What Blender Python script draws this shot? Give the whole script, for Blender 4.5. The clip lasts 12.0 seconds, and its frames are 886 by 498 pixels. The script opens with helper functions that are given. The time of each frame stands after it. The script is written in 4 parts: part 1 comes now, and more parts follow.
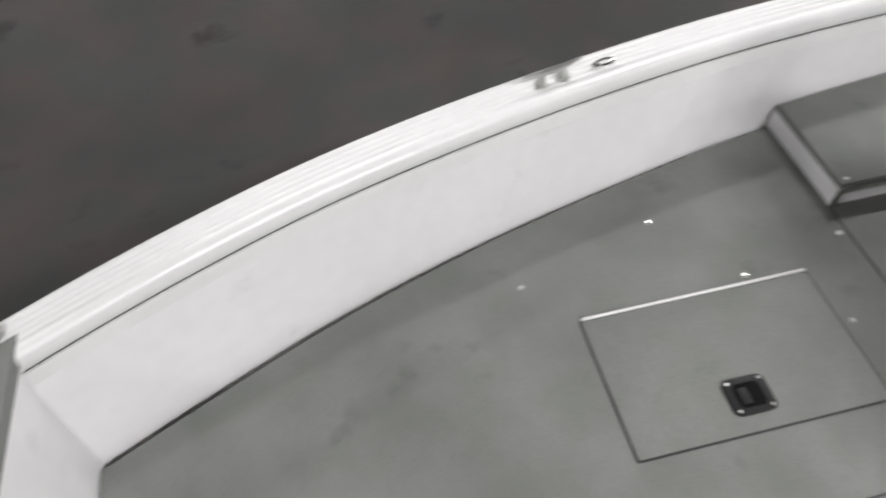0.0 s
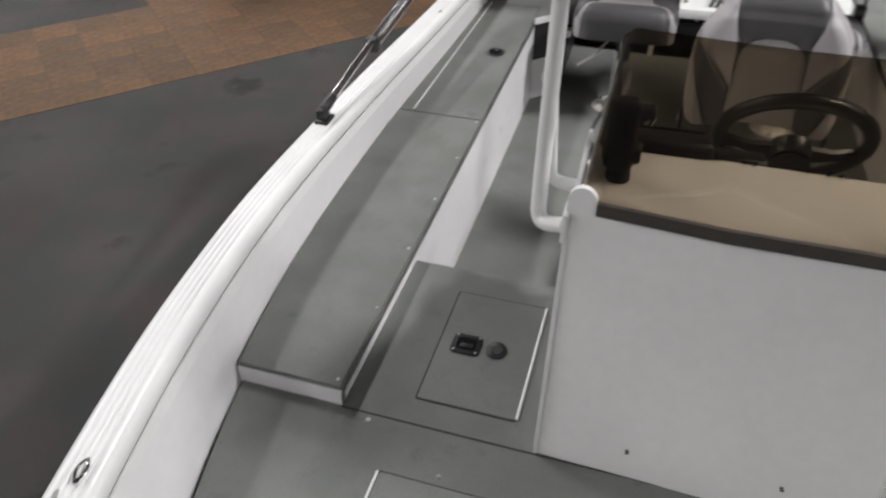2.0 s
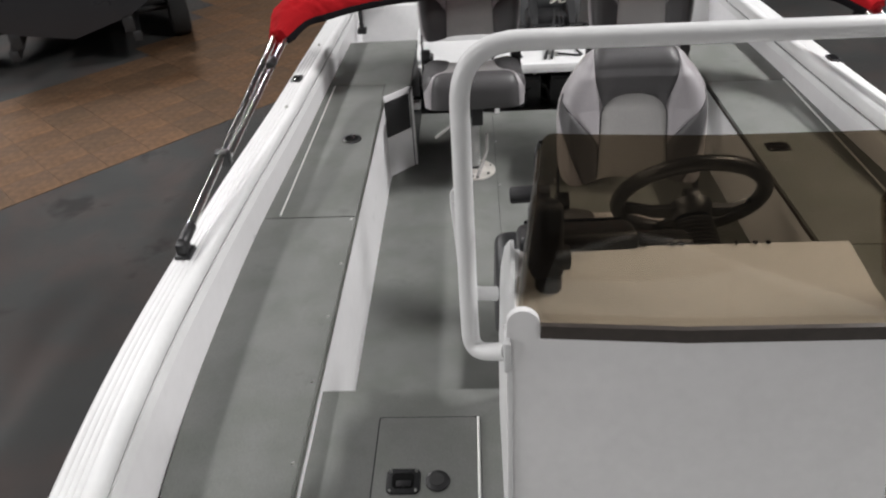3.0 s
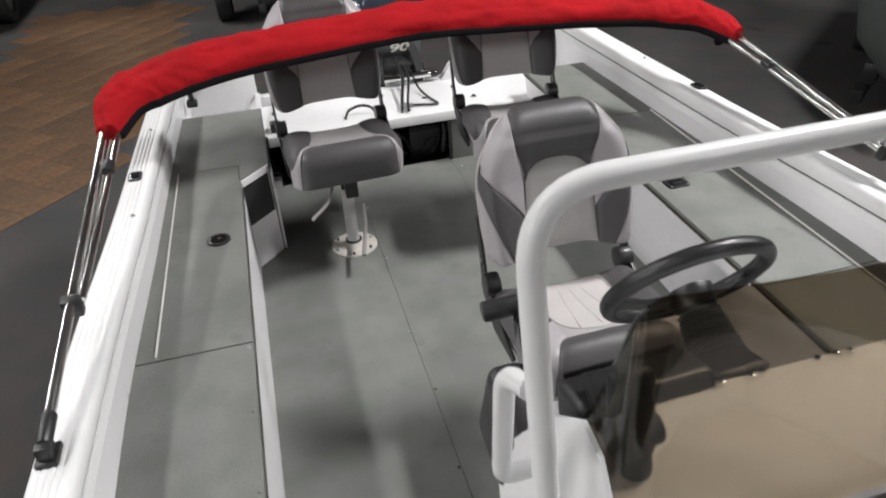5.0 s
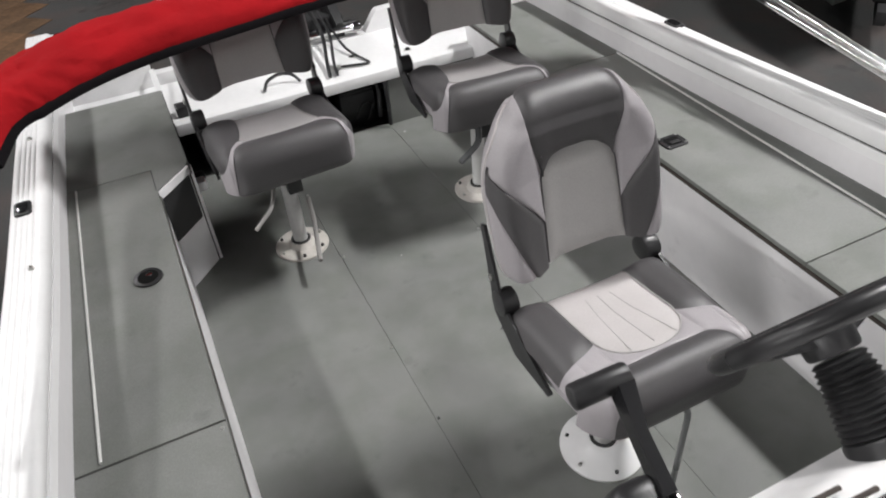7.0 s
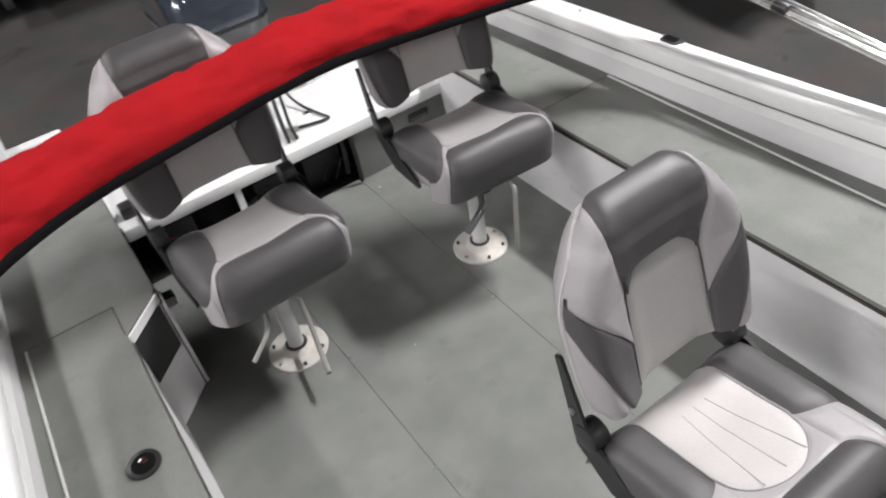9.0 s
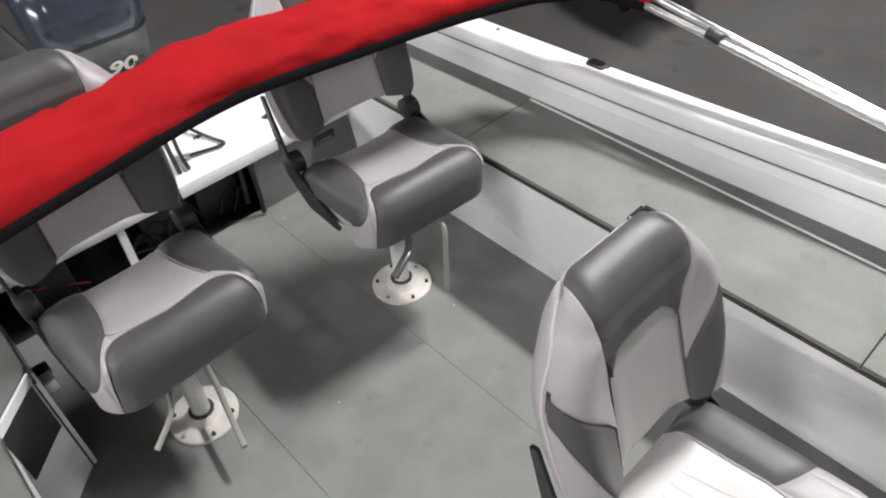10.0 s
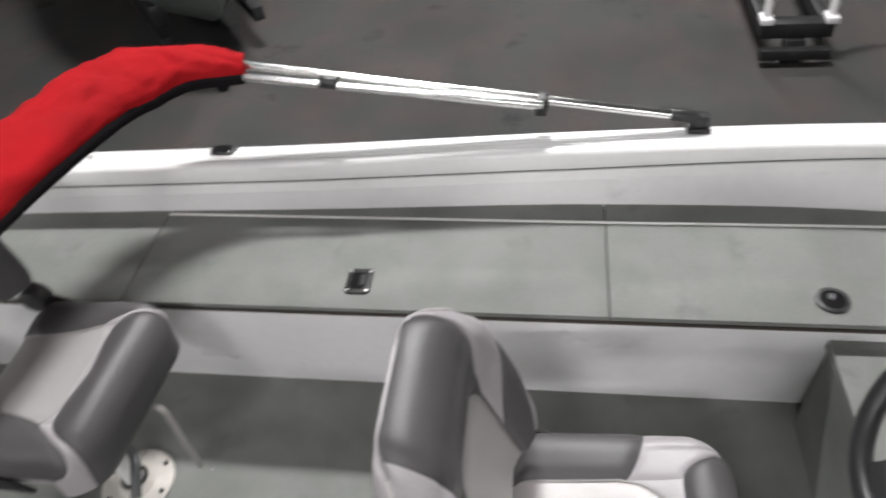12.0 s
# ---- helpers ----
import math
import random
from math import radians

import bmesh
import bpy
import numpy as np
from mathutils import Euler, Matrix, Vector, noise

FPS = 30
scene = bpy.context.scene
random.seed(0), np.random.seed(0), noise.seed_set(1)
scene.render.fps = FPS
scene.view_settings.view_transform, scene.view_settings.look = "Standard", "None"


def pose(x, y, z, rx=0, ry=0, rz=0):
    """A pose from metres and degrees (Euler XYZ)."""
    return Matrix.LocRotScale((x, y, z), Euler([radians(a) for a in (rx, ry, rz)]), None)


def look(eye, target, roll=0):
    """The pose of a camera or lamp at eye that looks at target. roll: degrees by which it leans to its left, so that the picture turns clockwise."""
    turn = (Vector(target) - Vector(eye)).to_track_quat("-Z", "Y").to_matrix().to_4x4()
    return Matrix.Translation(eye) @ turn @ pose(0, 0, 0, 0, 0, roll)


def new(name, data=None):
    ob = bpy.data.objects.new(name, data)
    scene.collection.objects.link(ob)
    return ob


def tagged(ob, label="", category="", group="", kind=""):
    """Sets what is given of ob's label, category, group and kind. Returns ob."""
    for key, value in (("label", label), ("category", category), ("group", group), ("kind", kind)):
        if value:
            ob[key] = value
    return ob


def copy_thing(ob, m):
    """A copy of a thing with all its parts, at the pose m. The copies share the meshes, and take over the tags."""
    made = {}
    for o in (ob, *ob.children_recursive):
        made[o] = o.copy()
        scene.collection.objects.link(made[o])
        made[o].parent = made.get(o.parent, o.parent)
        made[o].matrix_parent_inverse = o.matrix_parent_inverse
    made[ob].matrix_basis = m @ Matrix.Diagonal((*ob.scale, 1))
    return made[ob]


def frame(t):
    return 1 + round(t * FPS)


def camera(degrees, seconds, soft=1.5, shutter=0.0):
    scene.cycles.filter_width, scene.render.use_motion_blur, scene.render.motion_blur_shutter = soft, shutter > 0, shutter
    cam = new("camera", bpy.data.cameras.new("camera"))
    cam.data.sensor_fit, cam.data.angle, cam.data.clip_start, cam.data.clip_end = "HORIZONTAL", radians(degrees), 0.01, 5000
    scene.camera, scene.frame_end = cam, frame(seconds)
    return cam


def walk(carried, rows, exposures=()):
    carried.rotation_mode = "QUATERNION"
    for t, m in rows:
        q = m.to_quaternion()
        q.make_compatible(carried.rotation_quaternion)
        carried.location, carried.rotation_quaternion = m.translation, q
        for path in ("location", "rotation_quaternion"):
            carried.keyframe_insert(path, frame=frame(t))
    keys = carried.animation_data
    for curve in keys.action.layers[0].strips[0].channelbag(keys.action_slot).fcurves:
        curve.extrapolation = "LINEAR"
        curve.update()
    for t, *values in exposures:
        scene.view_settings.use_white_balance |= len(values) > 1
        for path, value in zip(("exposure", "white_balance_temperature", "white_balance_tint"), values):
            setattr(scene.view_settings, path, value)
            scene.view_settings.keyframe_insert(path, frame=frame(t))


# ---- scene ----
cam = camera(64.1, 12.0, soft=2.0, shutter=0.35)
PATH = [
    (0, (0.104, 0.073, 1.547), (-1.124, 0.274, -0.018), -4.6),
    (0.5, (0.091, 0.168, 1.609), (-1.062, 0.876, 0.137), -1.0),
    (1, (-0.011, 0.23, 1.65), (-0.996, 1.281, 0.263), -1.0),
    (1.5, (-0.101, 0.201, 1.676), (-0.906, 1.454, 0.341), -3.7),
    (2, (-0.178, 0.133, 1.705), (-0.643, 1.603, 0.43), -0.8),
    (2.5, (-0.234, 0.181, 1.71), (-0.505, 1.761, 0.515), -0.6),
    (2.7, (-0.262, 0.249, 1.713), (-0.459, 1.852, 0.533), -1.6),
    (4.3, (-0.548, 0.539, 1.73), (-0.273, 2.17, 0.605), -5.7),
    (4.5, (-0.562, 0.575, 1.727), (-0.21, 2.193, 0.605), -4.0),
    (5, (-0.554, 0.757, 1.71), (-0.166, 2.373, 0.596), -3.4),
    (5.5, (-0.56, 0.91, 1.699), (-0.217, 2.495, 0.528), -1.6),
    (6, (-0.606, 1.056, 1.686), (-0.247, 2.577, 0.438), -5.4),
    (6.5, (-0.634, 1.173, 1.685), (-0.109, 2.619, 0.407), -6.2),
    (6.7, (-0.649, 1.207, 1.68), (-0.055, 2.626, 0.402), -4.9),
    (8.3, (-0.536, 1.58, 1.671), (0.019, 2.977, 0.352), -3.3),
    (8.5, (-0.565, 1.643, 1.688), (0.003, 3.019, 0.353), -5.9),
    (9, (-0.621, 1.762, 1.745), (0.097, 3.065, 0.408), -9.9),
    (9.5, (-0.618, 1.867, 1.733), (0.277, 3.045, 0.387), -6.4),
    (10, (-0.567, 2.035, 1.725), (0.395, 3.124, 0.351), -3.4),
    (10.5, (-0.529, 2.144, 1.71), (0.491, 3.151, 0.315), -4.2),
    (11, (-0.505, 2.307, 1.744), (0.602, 3.149, 0.307), -10.6),
    (11.5, (-0.459, 2.335, 1.748), (0.8, 2.983, 0.336), -9.8),
    (12, (-0.365, 2.261, 1.754), (1.019, 2.569, 0.345), -7.8),
]
walk(cam, [(t, look(eye, target, roll)) for t, eye, target, roll in PATH],
     [(0.0, -0.05), (1.0, -0.14), (2.5, -0.15), (4.5, -0.03), (6.5, -0.06), (8.5, 0.1), (10.0, 0.25), (11.0, 0.26), (12.0, 0.0)])

# ---- world and light: a closed showroom, its unseen ceiling lamps mostly added for brightness ----
world = bpy.data.worlds.new("showroom_world")
scene.world = world
world.use_nodes = True
world.node_tree.nodes["Background"].inputs[0].default_value = (0.9, 0.95, 1.0, 1)
world.node_tree.nodes["Background"].inputs[1].default_value = 0.004
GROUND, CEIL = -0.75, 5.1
# First two fit the bench shadows; the rest are unseen, added for brightness.
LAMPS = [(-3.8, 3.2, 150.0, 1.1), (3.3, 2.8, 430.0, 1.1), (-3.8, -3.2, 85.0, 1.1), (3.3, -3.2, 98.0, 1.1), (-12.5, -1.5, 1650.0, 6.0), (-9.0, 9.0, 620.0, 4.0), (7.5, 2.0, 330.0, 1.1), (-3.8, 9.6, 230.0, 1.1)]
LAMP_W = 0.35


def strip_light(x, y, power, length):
    d = bpy.data.lights.new("unseen_ceiling_lamp", "AREA")
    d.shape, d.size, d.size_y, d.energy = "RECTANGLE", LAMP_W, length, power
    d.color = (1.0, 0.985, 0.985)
    o = new("unseen_ceiling_lamp", d)
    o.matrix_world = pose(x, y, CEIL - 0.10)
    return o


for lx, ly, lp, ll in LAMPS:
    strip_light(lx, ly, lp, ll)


# ---- materials ----
def mat(name, base, rough=0.5, metal=0.0, grain=0.0, scale=60.0, bump=0.0, bscale=200.0, stain=0.0, sscale=3.0, spec=0.5, coat=0.0, second=None, spots=None):
    """Two scales of colour change, fine relief, and roughness that varies a little."""
    m = bpy.data.materials.new(name)
    m.use_nodes = True
    nt = m.node_tree
    b = nt.nodes["Principled BSDF"]
    b.inputs["Roughness"].default_value = rough
    b.inputs["Metallic"].default_value = metal
    b.inputs["Specular IOR Level"].default_value = spec
    b.inputs["Coat Weight"].default_value = coat
    b.inputs["Coat Roughness"].default_value = 0.12
    tc = nt.nodes.new("ShaderNodeTexCoord")

    def noisy(sc, detail=4.0):
        n = nt.nodes.new("ShaderNodeTexNoise")
        n.inputs["Scale"].default_value, n.inputs["Detail"].default_value = sc, detail
        nt.links.new(tc.outputs["Object"], n.inputs["Vector"])
        return n

    def ranged(src, lo, hi, a=0.3, z=0.7):
        r = nt.nodes.new("ShaderNodeMapRange")
        r.inputs["From Min"].default_value, r.inputs["From Max"].default_value = a, z
        r.inputs["To Min"].default_value, r.inputs["To Max"].default_value = lo, hi
        nt.links.new(src, r.inputs["Value"])
        return r.outputs["Result"]

    fine, coarse = noisy(scale, 5.0), noisy(sscale, 6.0)
    mul = nt.nodes.new("ShaderNodeMath")
    mul.operation = "MULTIPLY"
    nt.links.new(ranged(fine.outputs["Fac"], 1 - grain, 1 + grain), mul.inputs[0])
    nt.links.new(ranged(coarse.outputs["Fac"], 1 - stain, 1 + stain * 0.4), mul.inputs[1])
    tint = nt.nodes.new("ShaderNodeVectorMath")
    tint.operation = "SCALE"
    tint.inputs[0].default_value = base
    if second:
        blend = nt.nodes.new("ShaderNodeMix")
        blend.data_type = "RGBA"
        blend.inputs["A"].default_value, blend.inputs["B"].default_value = (*base, 1), (*second, 1)
        nt.links.new(ranged(noisy(sscale * 2.3, 3.0).outputs["Fac"], 0.0, 1.0, 0.42, 0.66), blend.inputs["Factor"])
        nt.links.new(blend.outputs["Result"], tint.inputs[0])
    scale_out = mul.outputs[0]
    if spots:
        size, lo, hi, depth = spots
        marks = nt.nodes.new("ShaderNodeMath")
        marks.operation = "MULTIPLY"
        nt.links.new(scale_out, marks.inputs[0])
        n = noisy(size, 9.0)
        n.inputs["Roughness"].default_value = 0.62
        nt.links.new(ranged(n.outputs["Fac"], 1.0, 1.0 - depth, lo, hi), marks.inputs[1])
        scale_out = marks.outputs[0]
    nt.links.new(scale_out, tint.inputs["Scale"])
    nt.links.new(tint.outputs[0], b.inputs["Base Color"])
    nt.links.new(ranged(coarse.outputs["Fac"], max(0.02, rough * 0.85), min(1, rough * 1.15)), b.inputs["Roughness"])
    if bump:
        bn = nt.nodes.new("ShaderNodeBump")
        bn.inputs["Strength"].default_value, bn.inputs["Distance"].default_value = 1.0, bump
        nt.links.new(noisy(bscale, 3.0).outputs["Fac"], bn.inputs["Height"])
        nt.links.new(bn.outputs["Normal"], b.inputs["Normal"])
    return m


WHITE = mat("white_painted_aluminium", (0.80, 0.79, 0.80), 0.32, grain=0.02, scale=25, stain=0.05, sscale=2.5, bump=0.0004, bscale=90, spots=(6.0, 0.62, 0.74, 0.14))
WHITE_GLOSS = mat("white_gloss_paint", (0.75, 0.75, 0.75), 0.34, grain=0.02, scale=40, stain=0.05, sscale=4, coat=0.1)
CONSOLE_WHITE = mat("white_satin_console_paint", (0.86, 0.85, 0.85), 0.55, grain=0.02, scale=40, stain=0.06, sscale=3, bump=0.0002, bscale=300, spec=0.35)
DECK = mat("grey_deck_vinyl", (0.195, 0.200, 0.190), 0.62, grain=0.13, scale=420, stain=0.18, sscale=3.4, second=(0.168, 0.176, 0.161), bump=0.0007, bscale=520, spec=0.35, spots=(7.0, 0.61, 0.73, 0.25))
# dark joints, and the painted shadow gap under the gunwale lip
SEAM_AND_SHADE = mat("dark_seam_and_gap_shade", (0.03, 0.03, 0.03), 0.7, grain=0.2)
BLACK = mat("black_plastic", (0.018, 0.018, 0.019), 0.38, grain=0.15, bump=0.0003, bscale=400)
# black plastic of the latch recesses, darkened to paint the shade inside them
RECESS_SHADE = mat("black_plastic_recess_shade", (0.005, 0.005, 0.005), 0.8, spec=0.1, grain=0.2)
DULL_BLACK = mat("dull_black_plastic", (0.011, 0.011, 0.012), 0.5, grain=0.2, spec=0.3, bump=0.0003, bscale=400)
BLACK_GLOSS = mat("black_gloss_plastic", (0.012, 0.012, 0.013), 0.12, grain=0.1, coat=0.5)
BLACK_STEEL = mat("black_painted_steel", (0.022, 0.022, 0.023), 0.45, grain=0.2, stain=0.3, sscale=12)
ALU = mat("bare_aluminium", (0.78, 0.78, 0.77), 0.2, 1.0, grain=0.04, scale=120, stain=0.1, sscale=8)
SATIN = mat("satin_aluminium_strip", (0.72, 0.72, 0.70), 0.5, 0.35, grain=0.05, scale=150)
BRUSHED = mat("dull_stainless_steel", (0.6, 0.6, 0.58), 0.34, 1.0, grain=0.08, scale=200, stain=0.2, sscale=10)
CHROME = mat("chrome", (0.85, 0.85, 0.85), 0.08, 1.0, grain=0.02)
VINYL_DARK = mat("charcoal_vinyl", (0.066, 0.063, 0.065), 0.42, grain=0.08, scale=300, bump=0.0005, bscale=650, stain=0.07, sscale=6)
VINYL_MID = mat("mid_grey_vinyl", (0.37, 0.36, 0.35), 0.36, grain=0.06, scale=300, bump=0.0005, bscale=650, stain=0.08, sscale=6)
VINYL_LIGHT = mat("pale_lilac_grey_vinyl", (0.35, 0.33, 0.342), 0.38, grain=0.05, scale=300, bump=0.0005, bscale=650, stain=0.06, sscale=6)
VINYL_SOFT = mat("pale_grey_vinyl", (0.33, 0.317, 0.316), 0.42, grain=0.05, scale=300, bump=0.0005, bscale=650, stain=0.10, sscale=8)
PLATE = mat("off_white_plate_paint", (0.60, 0.57, 0.53), 0.5, grain=0.05, stain=0.14, sscale=14)
VINYL_PALE = mat("off_white_vinyl", (0.49, 0.465, 0.46), 0.35, grain=0.05, scale=300, bump=0.0005, bscale=650, stain=0.08, sscale=6)
RED = mat("red_canvas", (0.335, 0.0105, 0.014), 0.95, grain=0.12, scale=700, stain=0.16, sscale=7, bump=0.006, bscale=22, spec=0.06)
WEB = mat("black_webbing", (0.007, 0.006, 0.007), 0.95, spec=0.1, grain=0.3, scale=500, bump=0.0008, bscale=700)
COWL = mat("dark_blue_grey_cowl_paint", (0.045, 0.055, 0.075), 0.16, 0.35, grain=0.1, scale=600, coat=0.8)
COWL_GREY = mat("grey_cowl_paint", (0.17, 0.175, 0.18), 0.25, 0.3, grain=0.08, scale=600, coat=0.4)
DECAL = mat("silver_decal", (0.7, 0.68, 0.62), 0.3, 0.3, grain=0.03)
CARPET = mat("charcoal_carpet", (0.064, 0.065, 0.064), 0.95, grain=0.35, scale=260, stain=0.25, sscale=1.1, second=(0.077, 0.067, 0.064), bump=0.004, bscale=300, spec=0.1, spots=(2.2, 0.60, 0.70, 0.4))
PLASTER = mat("grey_wall_paint", (0.13, 0.13, 0.13), 0.85, grain=0.05, stain=0.1, sscale=0.8, bump=0.001, bscale=60)
CEILING_PAINT = mat("ceiling_paint", (0.10, 0.10, 0.10), 0.9, grain=0.05, stain=0.1, sscale=0.8)
RUBBER = mat("tyre_rubber", (0.02, 0.02, 0.02), 0.75, grain=0.3, bump=0.002, bscale=120)
HULL_DARK = mat("dark_hull_gelcoat", (0.02, 0.021, 0.024), 0.3, grain=0.1, coat=0.3)
HULL_GREY = mat("grey_green_hull_paint", (0.085, 0.098, 0.09), 0.4, grain=0.06, stain=0.1)
RUST_RED = mat("red_oxide_battery_cap", (0.35, 0.03, 0.03), 0.5, grain=0.1)
BROWN = mat("dark_brown_vinyl_strip", (0.05, 0.04, 0.034), 0.5, grain=0.15)
POST = mat("pale_grey_post_paint", (0.55, 0.55, 0.54), 0.4, grain=0.04, stain=0.06)
BEIGE = mat("grey_lever_plastic", (0.27, 0.26, 0.25), 0.45, grain=0.06)


def tile_material():
    """Brown slate tiles in many browns, about 0.3 m."""
    m = mat("brown_slate_tile", (0.112, 0.066, 0.037), 0.75, spec=0.25, grain=0.25, scale=18, stain=0.3, sscale=2.0, bump=0.002, bscale=30)
    nt = m.node_tree
    b = nt.nodes["Principled BSDF"]
    src = b.inputs["Base Color"].links[0].from_socket
    info = nt.nodes.new("ShaderNodeObjectInfo")
    ramp = nt.nodes.new("ShaderNodeValToRGB")
    ramp.color_ramp.elements[0].color = (0.82, 0.84, 0.85, 1)
    ramp.color_ramp.elements[1].color = (1.16, 1.08, 1.0, 1)
    nt.links.new(info.outputs["Random"], ramp.inputs["Fac"])
    mul = nt.nodes.new("ShaderNodeVectorMath")
    mul.operation = "MULTIPLY"
    nt.links.new(src, mul.inputs[0])
    nt.links.new(ramp.outputs["Color"], mul.inputs[1])
    nt.links.new(mul.outputs[0], b.inputs["Base Color"])
    return m


TILE = tile_material()


def tinted_acrylic():
    m = bpy.data.materials.new("bronze_tinted_acrylic")
    m.use_nodes = True
    nt = m.node_tree
    out = nt.nodes["Material Output"]
    clear = nt.nodes.new("ShaderNodeBsdfTransparent")
    clear.inputs["Color"].default_value = (0.52, 0.47, 0.40, 1)
    shine = nt.nodes.new("ShaderNodeBsdfGlossy")
    shine.inputs["Roughness"].default_value = 0.04
    facing = nt.nodes.new("ShaderNodeLayerWeight")
    steep = nt.nodes.new("ShaderNodeMath")
    steep.operation = "POWER"
    steep.inputs[1].default_value = 4.5
    nt.links.new(facing.outputs["Facing"], steep.inputs[0])
    gloss = nt.nodes.new("ShaderNodeMath")
    gloss.operation = "MULTIPLY_ADD"
    gloss.inputs[1].default_value, gloss.inputs[2].default_value = 0.7, 0.04
    nt.links.new(steep.outputs[0], gloss.inputs[0])
    mix = nt.nodes.new("ShaderNodeMixShader")
    nt.links.new(gloss.outputs[0], mix.inputs[0])
    nt.links.new(clear.outputs[0], mix.inputs[1])
    nt.links.new(shine.outputs[0], mix.inputs[2])
    nt.links.new(mix.outputs[0], out.inputs["Surface"])
    return m


ACRYLIC = tinted_acrylic()


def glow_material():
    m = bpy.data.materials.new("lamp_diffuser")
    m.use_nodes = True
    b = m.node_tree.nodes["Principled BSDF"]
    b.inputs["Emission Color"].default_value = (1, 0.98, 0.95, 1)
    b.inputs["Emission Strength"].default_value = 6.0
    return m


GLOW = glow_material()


# ---- mesh helpers ----
def finish(bm, material, angle=35):
    bmesh.ops.recalc_face_normals(bm, faces=bm.faces)
    me = bpy.data.meshes.new("mesh")
    bm.to_mesh(me)
    bm.free()
    me.polygons.foreach_set("use_smooth", [True] * len(me.polygons))
    me.set_sharp_from_angle(angle=radians(angle))
    me.materials.append(material)
    return me


def part(name, bm, material, parent=None, label="", angle=35):
    ob = new(name, finish(bm, material, angle))
    if parent is not None:
        ob.parent = parent
    return tagged(ob, label=label)


def empty(name, m=None, **tags):
    ob = new(name)
    if m is not None:
        ob.matrix_world = m
    return tagged(ob, **tags)


def box(x0, x1, y0, y1, z0, z1, bevel=0.0, bm=None, seg=2):
    bm2 = bmesh.new()
    bmesh.ops.create_cube(bm2, size=1.0)
    for v in bm2.verts:
        v.co = Vector(((x0 + x1) / 2 + v.co.x * (x1 - x0), (y0 + y1) / 2 + v.co.y * (y1 - y0), (z0 + z1) / 2 + v.co.z * (z1 - z0)))
    if bevel:
        bmesh.ops.bevel(bm2, geom=list(bm2.edges), offset=bevel, segments=seg, affect="EDGES", profile=0.5)
    return join(bm, bm2)


def join(bm, bm2):
    if bm is None:
        return bm2
    me = bpy.data.meshes.new("tmp")
    bm2.to_mesh(me)
    bm2.free()
    bm.from_mesh(me)
    bpy.data.meshes.remove(me)
    return bm


def cyl(p0, p1, r0, r1=None, n=20, bevel=0.0, bm=None):
    p0, p1 = Vector(p0), Vector(p1)
    r1 = r0 if r1 is None else r1
    bm2 = bmesh.new()
    bmesh.ops.create_cone(bm2, cap_ends=True, segments=n, radius1=r0, radius2=r1, depth=(p1 - p0).length)
    if bevel:
        rims = [e for e in bm2.edges if abs(e.verts[0].co.z - e.verts[1].co.z) < 1e-6]
        bmesh.ops.bevel(bm2, geom=rims, offset=bevel, segments=2, affect="EDGES", profile=0.5)
    m = Matrix.Translation((p0 + p1) / 2) @ (p1 - p0).to_track_quat("Z", "Y").to_matrix().to_4x4()
    bmesh.ops.transform(bm2, matrix=m, verts=bm2.verts)
    return join(bm, bm2)


def loft(rings, closed=False, caps=False, bm=None):
    """Rings of equal length, joined one to the next."""
    bm2 = bmesh.new()
    vs = [[bm2.verts.new(p) for p in ring] for ring in rings]
    n = len(rings[0])
    for a, b in zip(vs, vs[1:]):
        for i in range(n if closed else n - 1):
            j = (i + 1) % n
            bm2.faces.new((a[i], a[j], b[j], b[i]))
    if caps:
        bm2.faces.new(vs[0][::-1]), bm2.faces.new(vs[-1])
    return join(bm, bm2)


def smooth_path(pts, radius=0.05, steps=6):
    """A polyline whose corners are rounded."""
    pts = [Vector(p) for p in pts]
    out = [pts[0]]
    for a, b, c in zip(pts, pts[1:], pts[2:]):
        r = min(radius, (a - b).length * 0.49, (c - b).length * 0.49)
        p, q = b + (a - b).normalized() * r, b + (c - b).normalized() * r
        for i in range(steps + 1):
            s = i / steps
            out.append(p * (1 - s) ** 2 + b * 2 * s * (1 - s) + q * s * s)
    return out + [pts[-1]]


def tube(pts, r, n=12, bm=None, caps=True):
    pts = [Vector(p) for p in pts]
    rings, up = [], None
    for i, p in enumerate(pts):
        d = (pts[min(i + 1, len(pts) - 1)] - pts[max(i - 1, 0)]).normalized()
        if up is None:
            up = d.orthogonal().normalized()
        up = (up - d * up.dot(d)).normalized()
        side = d.cross(up)
        rr = r(i / (len(pts) - 1)) if callable(r) else r
        rings.append([p + (up * math.cos(2 * math.pi * k / n) + side * math.sin(2 * math.pi * k / n)) * rr for k in range(n)])
    return loft(rings, closed=True, caps=caps, bm=bm)


def slab(outline, z0, z1, bevel=0.0, bm=None):
    """A flat plate with the given outline (x, y)."""
    bm2 = bmesh.new()
    low = [bm2.verts.new((x, y, z0)) for x, y in outline]
    f = bm2.faces.new(low)
    up = bmesh.ops.extrude_face_region(bm2, geom=[f])
    for v in up["geom"]:
        if isinstance(v, bmesh.types.BMVert):
            v.co.z = z1
    if bevel:
        bmesh.ops.recalc_face_normals(bm2, faces=bm2.faces)
        top = [e for e in bm2.edges if e.verts[0].co.z > z1 - 1e-6 and e.verts[1].co.z > z1 - 1e-6]
        bmesh.ops.bevel(bm2, geom=top, offset=bevel, segments=2, affect="EDGES", profile=0.5)
    return join(bm, bm2)


def spline(xs, vs, x):
    """A smooth curve through a few knots."""
    x = min(max(x, xs[0]), xs[-1])
    i = max(k for k in range(len(xs) - 1) if xs[k] <= x)
